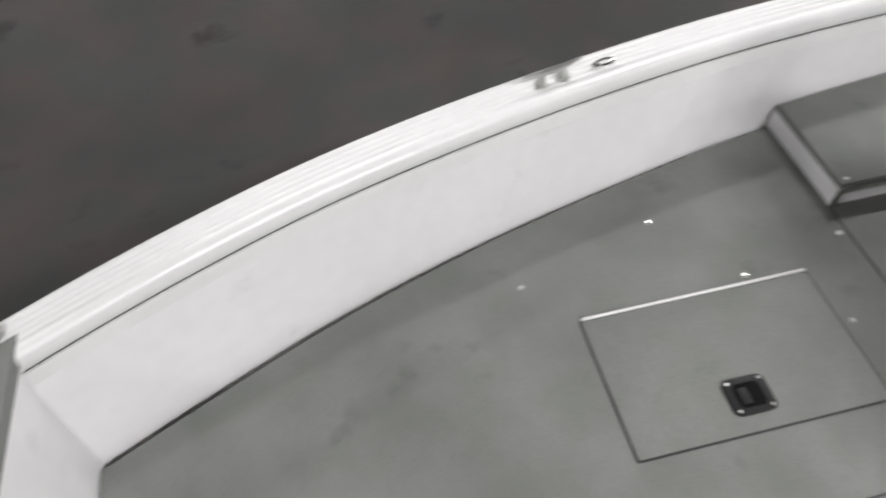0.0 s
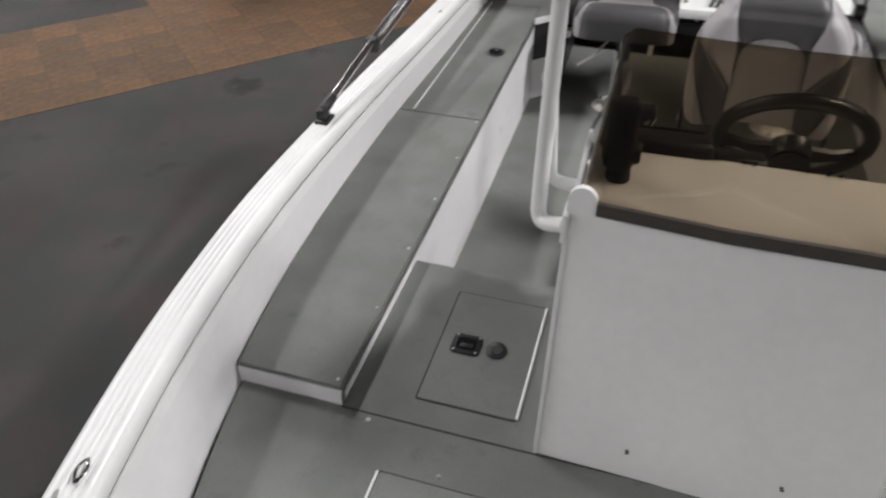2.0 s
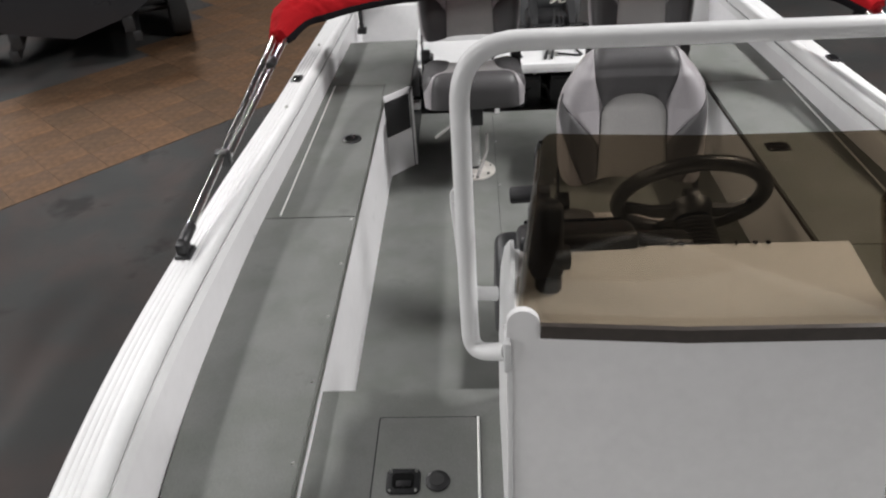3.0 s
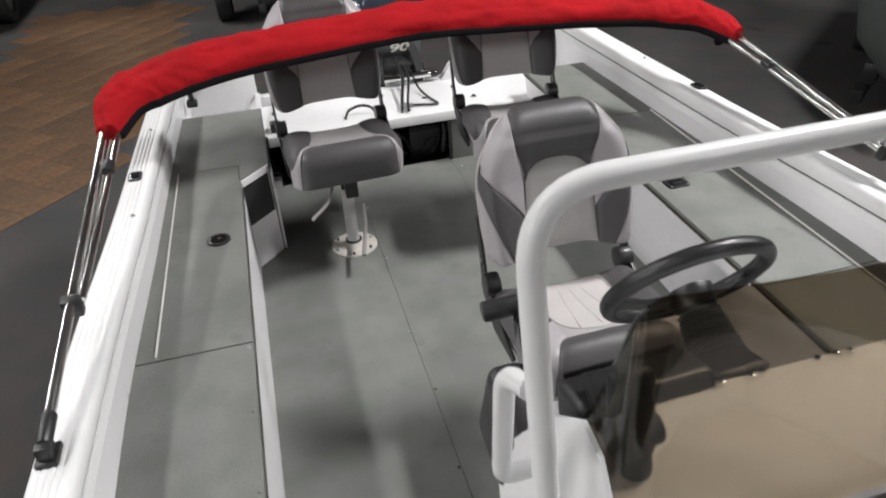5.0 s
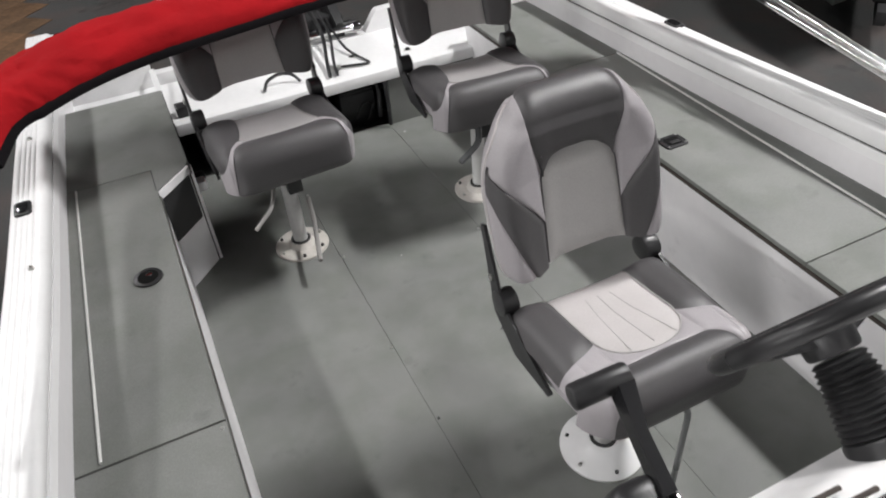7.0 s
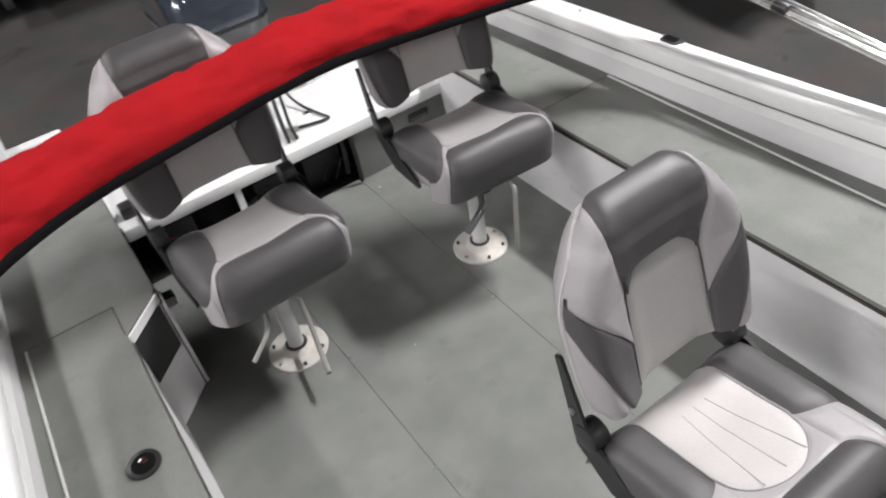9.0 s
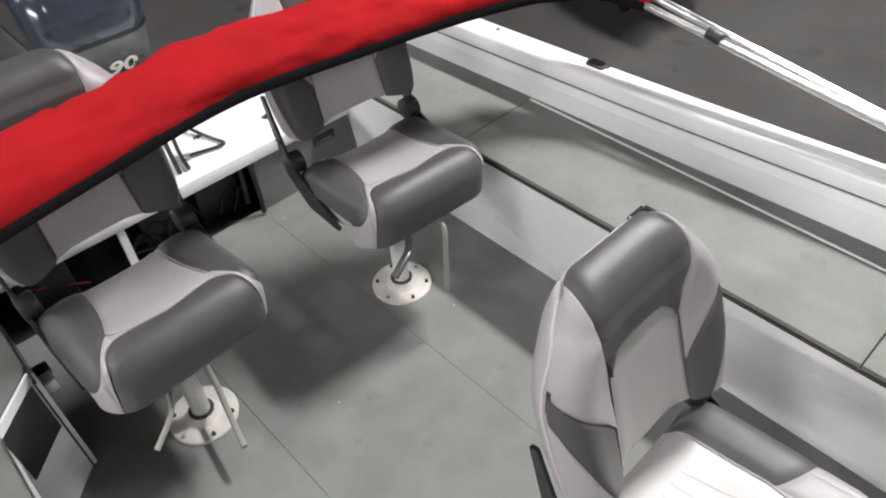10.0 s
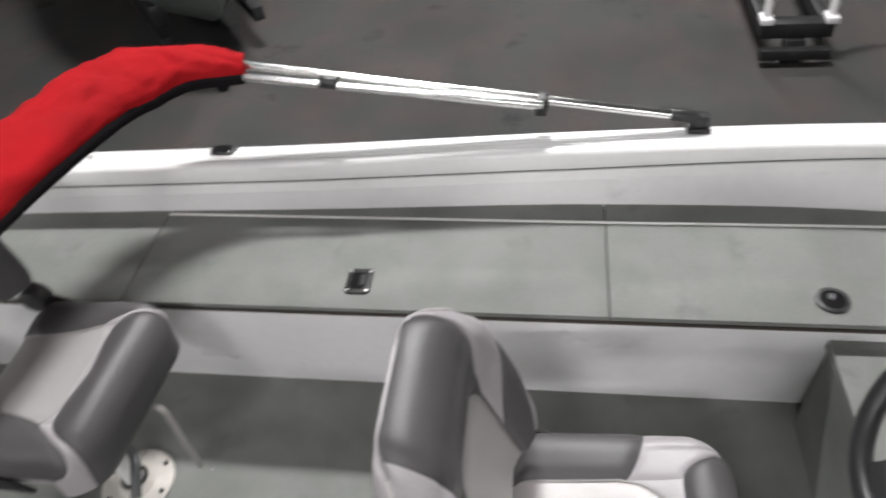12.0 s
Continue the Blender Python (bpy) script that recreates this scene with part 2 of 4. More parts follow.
    def slope(k):
        a, b = max(k - 1, 0), min(k + 1, len(xs) - 1)
        return (vs[b] - vs[a]) / (xs[b] - xs[a])
    h = xs[i + 1] - xs[i]
    s = (x - xs[i]) / h
    return ((2 * s**3 - 3 * s**2 + 1) * vs[i] + (s**3 - 2 * s**2 + s) * h * slope(i)
            + (3 * s**2 - 2 * s**3) * vs[i + 1] + (s**3 - s**2) * h * slope(i + 1))


def rounded_rect(w, h, r, n=5):
    out = []
    for cx, cy, a0 in ((w / 2 - r, h / 2 - r, 0), (-w / 2 + r, h / 2 - r, 90), (-w / 2 + r, -h / 2 + r, 180), (w / 2 - r, -h / 2 + r, 270)):
        for k in range(n + 1):
            a = radians(a0 + 90 * k / n)
            out.append((cx + r * math.cos(a), cy + r * math.sin(a)))
    return out


# ---- the showroom ----
ground = part("ground", box(-14, 14, -10, 16, GROUND - 0.2, GROUND), CARPET)
tagged(ground, "dark charcoal showroom carpet, worn and slightly stained", "floor", kind="structure")
for nm, b in (("wall_north", (-14.2, 14.2, 16, 16.2)), ("wall_south", (-14.2, 14.2, -10.2, -10)), ("wall_west", (-14.2, -14, -10, 16)), ("wall_east", (14, 14.2, -10, 16))):
    tagged(part(nm, box(*b, GROUND - 0.2, CEIL + 0.2), PLASTER), "plain grey painted showroom wall", "wall", kind="structure")
tagged(part("ceiling", box(-14, 14, -10, 16, CEIL, CEIL + 0.2), CEILING_PAINT), "plain light grey showroom ceiling", "ceiling", kind="structure")
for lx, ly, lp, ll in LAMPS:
    lamp = empty("ceiling_light", pose(lx, ly, CEIL), label="unseen ceiling light with a white diffuser, added to light the hall", category="lamp", group="ceiling lights", kind="thing")
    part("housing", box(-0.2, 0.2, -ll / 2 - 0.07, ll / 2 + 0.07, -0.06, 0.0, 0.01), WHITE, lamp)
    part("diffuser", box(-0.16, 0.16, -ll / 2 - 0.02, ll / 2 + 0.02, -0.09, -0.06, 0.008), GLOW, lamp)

# ---- the hull ----
CX = 0.04
HB_Y = (-1.3, -1.05, -0.8, -0.47, -0.10, 0.21, 0.60, 1.0, 1.5, 2.2, 2.9, 3.5, 4.1, 4.56)
HB_X = (0.02, 0.26, 0.48, 0.690, 0.867, 0.973, 1.071, 1.144, 1.189, 1.185, 1.155, 1.135, 1.11, 1.09)
GZ_Y = (-1.3, -0.47, 0.6, 1.9, 3.2, 4.56)
GZ_Z = (0.69, 0.665, 0.645, 0.61, 0.583, 0.575)
STERN, FLOOR_END, DECK_Z, BENCH_Z, BENCH_IN = 4.56, 4.07, 0.353, 0.42, 0.73


def half(y):
    return spline(HB_Y, HB_X, y)


def sheer(y):
    return spline(GZ_Y, GZ_Z, y)


def base_half(y):
    """Half the inner width where the side meets deck or bench."""
    return half(y) - spline((-1.3, -0.47, 0.5, 1.07, 1.7, 2.3, 4.6), (0.02, 0.148, 0.136, 0.118, 0.10, 0.045, 0.04), y)


def span(a, b, n):
    return [a + (b - a) * i / n for i in range(n + 1)]


boat = empty("boat", pose(0, 0, 0), label="open white aluminium fishing boat with grey decks", category="boat", kind="thing")
GUN = [(0.0, -0.055), (0.0, -0.012), (0.003, -0.004), (0.010, 0.0), (0.020, 0.0), (0.023, -0.0025), (0.026, 0.0), (0.034, 0.0), (0.037, -0.0025), (0.040, 0.0),
       (0.048, 0.0), (0.051, -0.0025), (0.054, 0.0), (0.062, 0.0), (0.065, -0.0025), (0.068, 0.0), (0.084, 0.0), (0.092, -0.003), (0.097, -0.010), (0.100, -0.030),
       (0.098, -0.034), (0.088, -0.035), (0.088, -0.040), (0.100, -0.041), (0.105, -0.068)]
for side, word in ((-1, "starboard"), (1, "port")):
    rings, wall, outer = [], [], []
    for y in span(-1.28, STERN, 90):
        h, z = half(y), sheer(y)
        k = min(1.0, h / 0.3)
        deep = 0.02 * min(1.0, max(0.0, y - 1.2)) if side > 0 else 0.0
        rings.append([(CX + side * (h - d * k), y, z + dz - (deep if d > 0.08 and dz < -0.02 else 0.0)) for d, dz in GUN])
        w0, w1 = h - 0.105 * k, max(0.0, base_half(y))
        wall.append([(CX + side * (w0 + (w1 - w0) * s), y, z - 0.068 - deep * (1 - s) + (DECK_Z - 0.4 - z + 0.068) * s) for s in (0.0, 0.35, 1.0)])
        outer.append([(CX + side * h * f, y, zz) for f, zz in ((1.0, z - 0.055), (0.97, 0.3), (0.9, -0.05), (0.72, -0.3), (0.35, -0.6), (0.0, -0.745))])
    part("gunwale", loft(rings), WHITE_GLOSS, boat, "glossy white gunwale with fine ribs", 50)
    # dark strip that paints the shadow gap beneath the lip
    part("gunwale_gasket", loft([[Vector(r_[20]) + Vector((side * 0.0025, 0, -0.001)), Vector(r_[20]) + Vector((side * 0.002, 0, -0.0055))] for r_ in rings]), SEAM_AND_SHADE, boat, "dark strip painted as the shadow gap under the gunwale lip")
    part("side_wall", loft(wall), WHITE, boat)
    part("hull_side", loft(outer), WHITE, boat)


def deck_edge(y0, y1, n, inset=0.0):
    left = [(CX - base_half(y) - inset, y) for y in span(y0, y1, n)]
    right = [(CX + base_half(y) + inset, y) for y in span(y1, y0, n)]
    return left + right


floor_panels = empty("cockpit_floor", label="grey-green speckled deck floor of the cockpit", category="boat floor", kind="structure")
for x0, x1 in ((-0.80, -0.2157), (-0.2143, 0.3093), (0.3107, 0.90)):
    part("floor_panel", box(x0, x1, 1.55, FLOOR_END, -0.02, 0.0), DECK, floor_panels)
part("under_floor", box(-0.82, 0.92, 1.5, 4.56, -0.05, -0.022), SEAM_AND_SHADE, floor_panels)
for sx, sy in ((-0.206, 2.433), (-0.222, 2.75), (-0.206, 3.25), (0.344, 3.958), (0.302, 3.15), (-0.222, 2.1), (0.318, 2.6), (-0.207, 3.7)):
    part("deck_screw", cyl((sx, sy, -0.004), (sx, sy, 0.0025), 0.006, 0.004, 10), SEAM_AND_SHADE if sy < 2.5 and sx < 0 else BRUSHED, floor_panels)

# foredeck, bow deck and the step down to the cockpit
part("foredeck", slab(deck_edge(-0.47, 1.62, 26), DECK_Z - 0.03, DECK_Z), DECK, boat, "grey speckled foredeck")
part("deck_step", box(-BENCH_IN, BENCH_IN, 1.60, 1.617, -0.02, DECK_Z - 0.03), DECK, boat)
part("deck_seam", box(-BENCH_IN, BENCH_IN, 1.064, 1.068, DECK_Z - 0.001, DECK_Z + 0.0012), SEAM_AND_SHADE, boat)
bow = [(CX - half(y) + 0.055, y) for y in span(-0.47, -1.25, 14)] + [(CX + half(y) - 0.055, y) for y in span(-1.25, -0.47, 14)]
part("bow_deck", slab(bow, 0.645, 0.672, 0.006), DECK, boat, "grey raised bow deck")
part("bow_riser", box(CX - 0.66, CX + 0.66, -0.50, -0.475, 0.30, 0.645), WHITE, boat)


def hatch(name, x0, x1, y0, y1, z, hinge, label, parent=None):
    """A flush lid with a dark joint round it and a bright hinge along one edge."""
    h = empty(name, pose((x0 + x1) / 2, (y0 + y1) / 2, z), label=label, category="hatch", kind="thing")
    w, d = (x1 - x0) / 2, (y1 - y0) / 2
    ring = rounded_rect(2 * w, 2 * d, 0.006, 2)
    part("joint", slab(ring, -0.002, 0.0012), SEAM_AND_SHADE, h)
    part("lid", slab([(x * (w - 0.004) / w, y * (d - 0.004) / d) for x, y in ring], 0.0, 0.0035, 0.0015), DECK, h)
    if hinge in ("x0", "x1"):
        hx = -w if hinge == "x0" else w
        part("hinge", cyl((hx, -d + 0.006, 0.004), (hx, d - 0.006, 0.004), 0.0036, n=8), SATIN, h, "bright aluminium piano hinge")
    return h


def paddle_latch(x, y, z, w=0.062, d=0.062, turn=0):
    """A recessed black pull latch with four corner screws."""
    h = empty("flush_latch", pose(x, y, z, 0, 0, turn), label="black plastic flush pull latch set in the grey lid", category="latch", group="deck latches", kind="thing")
    part("bezel", slab(rounded_rect(w, d, 0.014), 0, 0.005, 0.002), DULL_BLACK, h)
    part("recess", slab(rounded_rect(w * 0.66, d * 0.62, 0.01), 0.004, 0.0056), RECESS_SHADE, h)
    part("paddle", box(-w * 0.2, w * 0.24, -d * 0.24, -d * 0.02, 0.005, 0.009, 0.002), DULL_BLACK, h)
    for sx in (-1, 1):
        for sy in (-1, 1):
            part("screw", cyl((sx * w * 0.38, sy * d * 0.38, 0.004), (sx * w * 0.38, sy * d * 0.38, 0.0066), 0.0032, n=8), BRUSHED, h)
    return h


def round_latch(x, y, z, r=0.032):
    h = empty("round_latch", pose(x, y, z), label="round black twist latch with a bright key barrel", category="latch", group="deck latches", kind="thing")
    part("flange", cyl((0, 0, 0), (0, 0, 0.006), r, n=28, bevel=0.002), BLACK, h)
    part("cup", cyl((0, 0, 0.005), (0, 0, 0.0066), r * 0.72, n=24), RECESS_SHADE, h)
    part("barrel", cyl((0.004, 0.004, 0.006), (0.004, 0.004, 0.012), r * 0.24, n=12, bevel=0.001), CHROME, h)
    return h


for s in (-1, 1):
    lo, hi = ((-0.572, -0.325) if s < 0 else (0.40, 0.647))
    hatch("foredeck_hatch", lo, hi, 1.137, 1.528, DECK_Z, "x1" if s < 0 else "x0", "grey flush hatch lid in the foredeck beside the console")
    paddle_latch(-0.498 if s < 0 else 0.557, 1.335, DECK_Z + 0.0035, 0.077, 0.067)
    pump = empty("round_deck_plate", pose(-0.42 if s < 0 else 0.500, 1.336, DECK_Z + 0.0035), label="small round black plastic plug in the hatch lid", category="deck plate", group="round deck plates", kind="thing")
    part("plug", cyl((0, 0, 0), (0, 0, 0.005), 0.028, n=28, bevel=0.0015), BLACK, pump)
    part("boss", cyl((0, 0, 0.004), (0, 0, 0.0065), 0.016, n=20), SEAM_AND_SHADE, pump)
hatch("bow_hatch", -0.585, -0.287, 0.443, 0.93, DECK_Z, "x0", "large grey flush hatch lid with bright hinge in the foredeck")
paddle_latch(-0.357, 0.684, DECK_Z + 0.0035, 0.072, 0.082)
hatch("bow_hatch", -0.144, 0.225, 0.443, 0.93, DECK_Z, "x1", "large grey flush hatch lid beside the first bow hatch")
for sx, sy in ((-0.788, 0.676), (-0.692, 0.359), (-0.656, 1.048), (-0.605, 0.807), (-0.455, 0.951)):
    part("deck_screw", cyl((sx, sy, DECK_Z - 0.001), (sx, sy, DECK_Z + 0.003), 0.007, 0.004, 12), BRUSHED, boat)

# ---- side benches ----
def bench(side):
    """The long storage box along one side, with lids and joints."""
    word = "starboard" if side < 0 else "port"
    b = empty("storage_bench", label="long low white storage bench with grey lids along the side", category="bench", group="side benches", kind="thing")
    inner = side * BENCH_IN
    low = inner if side < 0 else inner + 0.065
    def edge(y, gap=0.0):
        return CX + side * (base_half(y) - gap)
    if side < 0:
        cuts = [(1.072, 2.3575), (2.3625, 3.5045), (3.5085, 4.10)]
    else:
        cuts = [(1.072, 2.1235), (2.1265, 3.3915), (3.3945, 4.08)]
    for n, (y0, y1) in enumerate(cuts):
        nook = [(-0.734, y0), (-0.734, 3.368), (-0.628, 3.472), (-0.615, 3.50), (-0.615, y1)]
        rim = (nook if side < 0 and n == 2 else [(inner, y0), (inner, y1)]) + [(edge(y), y) for y in span(y1, y0, 10)]
        part("lid", slab(rim, BENCH_Z - 0.014, BENCH_Z, 0.003), DECK, b)
    # joint line under the lids and the white body
    body = [(inner + side * 0.004, 1.076), (inner + side * 0.004, 4.07)] + [(edge(y, 0.002), y) for y in span(4.07, 1.076, 10)]
    part("lid_joint", slab(body, BENCH_Z - 0.02, BENCH_Z - 0.013), SEAM_AND_SHADE, b)
    yy = (1.072, 3.38) if side < 0 else (1.072, 4.08)
    face = [[(inner, y, BENCH_Z - 0.02), (inner + (low - inner) * 0.5, y, BENCH_Z * 0.48), (low, y, -0.005)] for y in span(yy[0], yy[1], 12)]
    part("front_panel", loft(face), WHITE, b, "white painted bench side")
    part("end_panel", box(min(inner, edge(1.1)), max(inner, edge(1.1)), 1.070, 1.09, 0.30, BENCH_Z - 0.0155), WHITE, b)
    part("edge_trim", box(inner - 0.004 if side > 0 else inner - 0.002, inner + 0.002 if side > 0 else inner + 0.004, 1.072, yy[1], BENCH_Z - (0.03 if side < 0 else 0.024), BENCH_Z - 0.0145), BRUSHED if side < 0 else BROWN, b)
    for y in span(1.09, 2.34, 5) if side < 0 else ():
        part("screw", cyl((inner + side * 0.012, y, BENCH_Z - 0.001), (inner + side * 0.012, y, BENCH_Z + 0.002), 0.0055, 0.0035, 10), BRUSHED, b)
    if side < 0:
        part("hinge", tube([(-0.992, 2.372, BENCH_Z + 0.003), (-0.972, 3.498, BENCH_Z + 0.002)], 0.0036, 8), SATIN, b, "bright piano hinge along the lid")
    else:
        part("hinge", tube([(1.050, 1.2, BENCH_Z + 0.003), (1.054, 2.12, BENCH_Z + 0.003), (1.066, 3.388, BENCH_Z + 0.003)], 0.0036, 8), SATIN, b, "bright piano hinge along the lid")
    return b


sb, pb = bench(-1), bench(1)
round_latch(-0.818, 2.938, BENCH_Z, 0.039)
round_latch(0.80, 1.617, BENCH_Z, 0.039)
paddle_latch(0.82, 2.757, BENCH_Z, 0.086, 0.068)

# the widened aft end of the starboard bench: slanted white panel with a black insert
P0, P1 = Vector((-0.737, 3.357, 0)), Vector((-0.622, 3.475, 0))
def quad(a, b, z0, z1, off, thick, bm=None):
    d = (b - a).normalized()
    n = Vector((d.y, -d.x, 0))
    r = []
    for o in (off, off + thick):
        r.append([a + n * o + Vector((0, 0, z0)), b + n * o + Vector((0, 0, z0)), b + n * o + Vector((0, 0, z1)), a + n * o + Vector((0, 0, z1))])
    return loft(r, closed=True, caps=True, bm=bm)
part("corner_panel", quad(P0, P1, -0.005, BENCH_Z - 0.016, -0.012, 0.012), WHITE, sb, "slanted white corner panel")
part("corner_insert", quad(P0 + (P1 - P0) * 0.06, P0 + (P1 - P0) * 0.95, 0.21, BENCH_Z - 0.035, 0.0, 0.004), BLACK, sb, "black plastic switch panel")
part("lid_slit", box(-0.7365, -0.7335, 3.372, 3.504, BENCH_Z - 0.006, BENCH_Z + 0.0006), SEAM_AND_SHADE, sb)
part("corner_cap", quad(P0, P1, BENCH_Z - 0.03, BENCH_Z - 0.002, 0.0, 0.007), WHITE, sb)
# no opening is cut: a black sheet paints the locker's inner shade
part("side_opening", box(-0.63, -0.617, 3.48, 4.05, -0.005, BENCH_Z - 0.016), BLACK, sb, "black sheet standing for the shade inside the open locker side")
part("locker_frame", box(-0.617, -0.607, 3.478, 3.50, -0.005, BENCH_Z - 0.016), WHITE, sb)
part("lid_edge", box(-0.618, -0.612, 3.444, 4.10, BENCH_Z - 0.02, BENCH_Z - 0.004), SEAM_AND_SHADE, sb)
part("locker_bracket", box(-0.612, -0.575, 3.515, 3.56, 0.275, 0.315, 0.008), WHITE, sb, "small white bracket beside the locker opening")
part("cable_gland", cyl((-0.612, 3.585, 0.30), (-0.572, 3.585, 0.30), 0.018, n=16, bevel=0.004), BLACK, sb, "black cable gland")

# ---- stern: splash well, transom, bilge ----
# uncut notch in the gunwale edge, its darkness painted by a black block
part("gunwale_socket", box(1.163, 1.188, 3.158, 3.242, 0.552, 0.5855, 0.003), BLACK, boat, "black block standing for the dark notch in the gunwale edge")
part("splash_well_front", box(-0.607, 0.757, 4.035, 4.075, 0.232, 0.285, 0.006), WHITE_GLOSS, boat, "white splash well edge")
part("splash_well_floor", box(-1.0, 1.06, 4.075, 4.50, 0.262, 0.278), WHITE_GLOSS, boat)
part("splash_well_rear", box(-0.62, -0.05, 4.47, 4.52, 0.26, 0.335, 0.008), WHITE_GLOSS, boat)
part("splash_well_rear", box(-0.05, 0.385, 4.47, 4.52, 0.26, 0.284, 0.006), WHITE_GLOSS, boat, "cut-out of the transom under the motor")
part("splash_well_rear", box(-1.0, -0.62, 4.47, 4.52, 0.26, 0.50, 0.008), WHITE_GLOSS, boat)
notch = [(0.385, 0.26), (0.387, 0.286), (0.448, 0.372), (0.462, 0.38), (0.94, 0.39), (0.94, 0.26)]
part("splash_well_rear", loft([[(x, y, z) for x, z in notch] for y in (4.475, 4.52)], closed=True, caps=True), WHITE_GLOSS, boat, "white plate with a slanted edge beside the motor cut-out")
part("splash_well_rear", box(0.94, 1.06, 4.47, 4.52, 0.26, 0.50, 0.008), WHITE_GLOSS, boat)
part("transom_cap", box(-1.045, -0.81, 4.40, 4.56, 0.50, 0.57, 0.012), WHITE_GLOSS, boat)
part("transom_cap", box(0.94, 1.10, 4.40, 4.58, 0.50, 0.57, 0.012), WHITE_GLOSS, boat)
part("transom", box(-1.02, 1.10, 4.53, 4.57, -0.5, 0.28), WHITE, boat)
for x, z1 in ((-0.62, 0.36),):
    side_plate = [[(x - 0.012, 4.12, 0.27), (x + 0.012, 4.12, 0.27)], [(x - 0.012, 4.14, 0.30), (x + 0.012, 4.14, 0.30)], [(x - 0.012, 4.40, z1), (x + 0.012, 4.40, z1)], [(x - 0.012, 4.47, z1), (x + 0.012, 4.47, z1)], [(x - 0.012, 4.47, 0.27), (x + 0.012, 4.47, 0.27)]]
    part("splash_well_side", loft(side_plate + side_plate[:1]), WHITE_GLOSS, boat)
part("well_switch", box(-0.585, -0.535, 4.10, 4.16, 0.278, 0.325, 0.008), BLACK, boat, "black battery switch on the splash well")
part("bilge_back", box(-0.62, 0.9, 4.46, 4.48, -0.05, 0.26), BLACK, boat)
part("bilge_post", box(-0.20, -0.175, 4.045, 4.065, 0.0, 0.235), WHITE, boat)
part("bilge_side", box(0.325, 0.78, 4.055, 4.075, 0.0, 0.235), DECK, boat, "grey panel beside the bilge opening")
part("panel_vent", box(0.585, 0.685, 4.049, 4.056, 0.155, 0.195, 0.004), SEAM_AND_SHADE, boat, "dark vent in the grey stern panel")
part("panel_vent_cover", box(0.592, 0.672, 4.047, 4.050, 0.158, 0.172, 0.002), COWL_GREY, boat)

# ---- seats ----
def seat(kind_word, helm=False):
    """A fold-down pedestal boat seat that faces -y, its pedestal's foot at the origin."""
    s = empty("pedestal_chair", label=kind_word, category="boat chair", group="boat chairs", kind="thing")
    DROP = 0.06 if helm else 0.0
    W, TOP, Y0, Y1 = 0.455, 0.525 - DROP, 0.165, -0.25 if helm else -0.215
    R, TILT_UP = 0.068, 0.17
    flat, roll, drop = (Y0 - Y1) - R, R * math.pi / 2, 0.055 if helm else 0.072
    total = flat + roll + drop
    HW, EDGE = (0.25, 0.40) if helm else (0.29, 0.435)

    def cush(u, v, puff=0.0):
        """u across -0.5..0.5, v from the rear along the top and over the front."""
        a = abs(u)
        e = max(0.0, (a - 0.36) / 0.14)
        fall = 0.055 * (1 - math.sqrt(max(0.0, 1 - e * e)))
        d = v * total
        rear = max(0.0, 1 - d / 0.05)
        corner = 0.035 * max(0.0, (a - 0.3) / 0.2) ** 2
        lift = 0.02 * max(0, (a - 0.22) / 0.2) * max(0, 1 - v * 1.5) + puff
        if d < flat:
            y, z, ny, nz = Y0 - d, TOP, 0, 1
        elif d < flat + roll:
            t = (d - flat) / R
            y, z, ny, nz = Y0 - flat - R * math.sin(t), TOP - R * (1 - math.cos(t)), -math.sin(t), math.cos(t)
        else:
            y, z, ny, nz = Y1, TOP - R - (d - flat - roll), -1, 0
        dip = -0.012 * (1 - min(1, a / 0.3) ** 2) * max(0, 1 - abs(v - 0.3) / 0.35)
        bulge = 0.012 * max(0.0, 1 - abs(d - flat - 0.02) / 0.09) * (1 - (a / 0.5) ** 2)
        off = lift - fall + dip + bulge - 0.04 * rear ** 2
        yy = y + ny * off + corner * max(0, (v - 0.35)) * 1.5
        pinch = 0.0 if helm else 0.07 * math.sin(math.pi * min(1.0, a / 0.5)) * max(0.0, 1 - (v / 0.5) ** 3)
        return Vector(((a - pinch) * math.copysign(1, u) * W * (1 - 0.06 * max(0, v - 0.5)), yy, z + nz * off - TILT_UP * yy))

    def arch(u):
        lobe = math.sqrt(max(0.0, 1 - (u / HW) ** 2))
        return 0.42 + 0.19 * lobe if helm else 0.49 + 0.07 * lobe

    def bol(u):
        y0 = 0.44 if helm else 0.49
        k = max(0.0, (abs(u) - HW) / (0.5 - HW))
        return y0 + (0.10 * k ** 0.75 if helm else 0.36 * k ** 1.1)

    def front(u):
        a = abs(u)
        if helm:
            return 0.636 + 0.364 * max(0.0, (a - 0.23) / 0.198) ** 2.6
        k = min(1.0, max(0.0, (a - 0.25) / 0.185))
        return max(arch(u) + 0.004, 0.556 + 0.035 * max(0.0, 1 - a / 0.2) + 0.444 * (1 - math.sqrt(max(0.0, 1 - k * k))))

    def columns(us, lo, hi, nv, puff):
        rings = []
        for i, u in enumerate(us):
            ring = []
            su = i / (len(us) - 1)
            for j in range(nv + 1):
                t = j / nv
                k = (1 - (2 * t - 1) ** 8) * (1 - (2 * su - 1) ** 8)
                ring.append(cush(u, lo(u) + (hi(u) - lo(u)) * t, puff * k))
            rings.append(ring)
        return loft(rings)

    zero, one = (lambda u: 0.0), (lambda u: 1.0)
    part("centre_panel", columns(span(-HW, HW, 26), zero, arch, 20, 0.007), VINYL_PALE if helm else VINYL_SOFT, s, "off-white padded centre panel" if helm else "pale grey padded centre panel", 60)
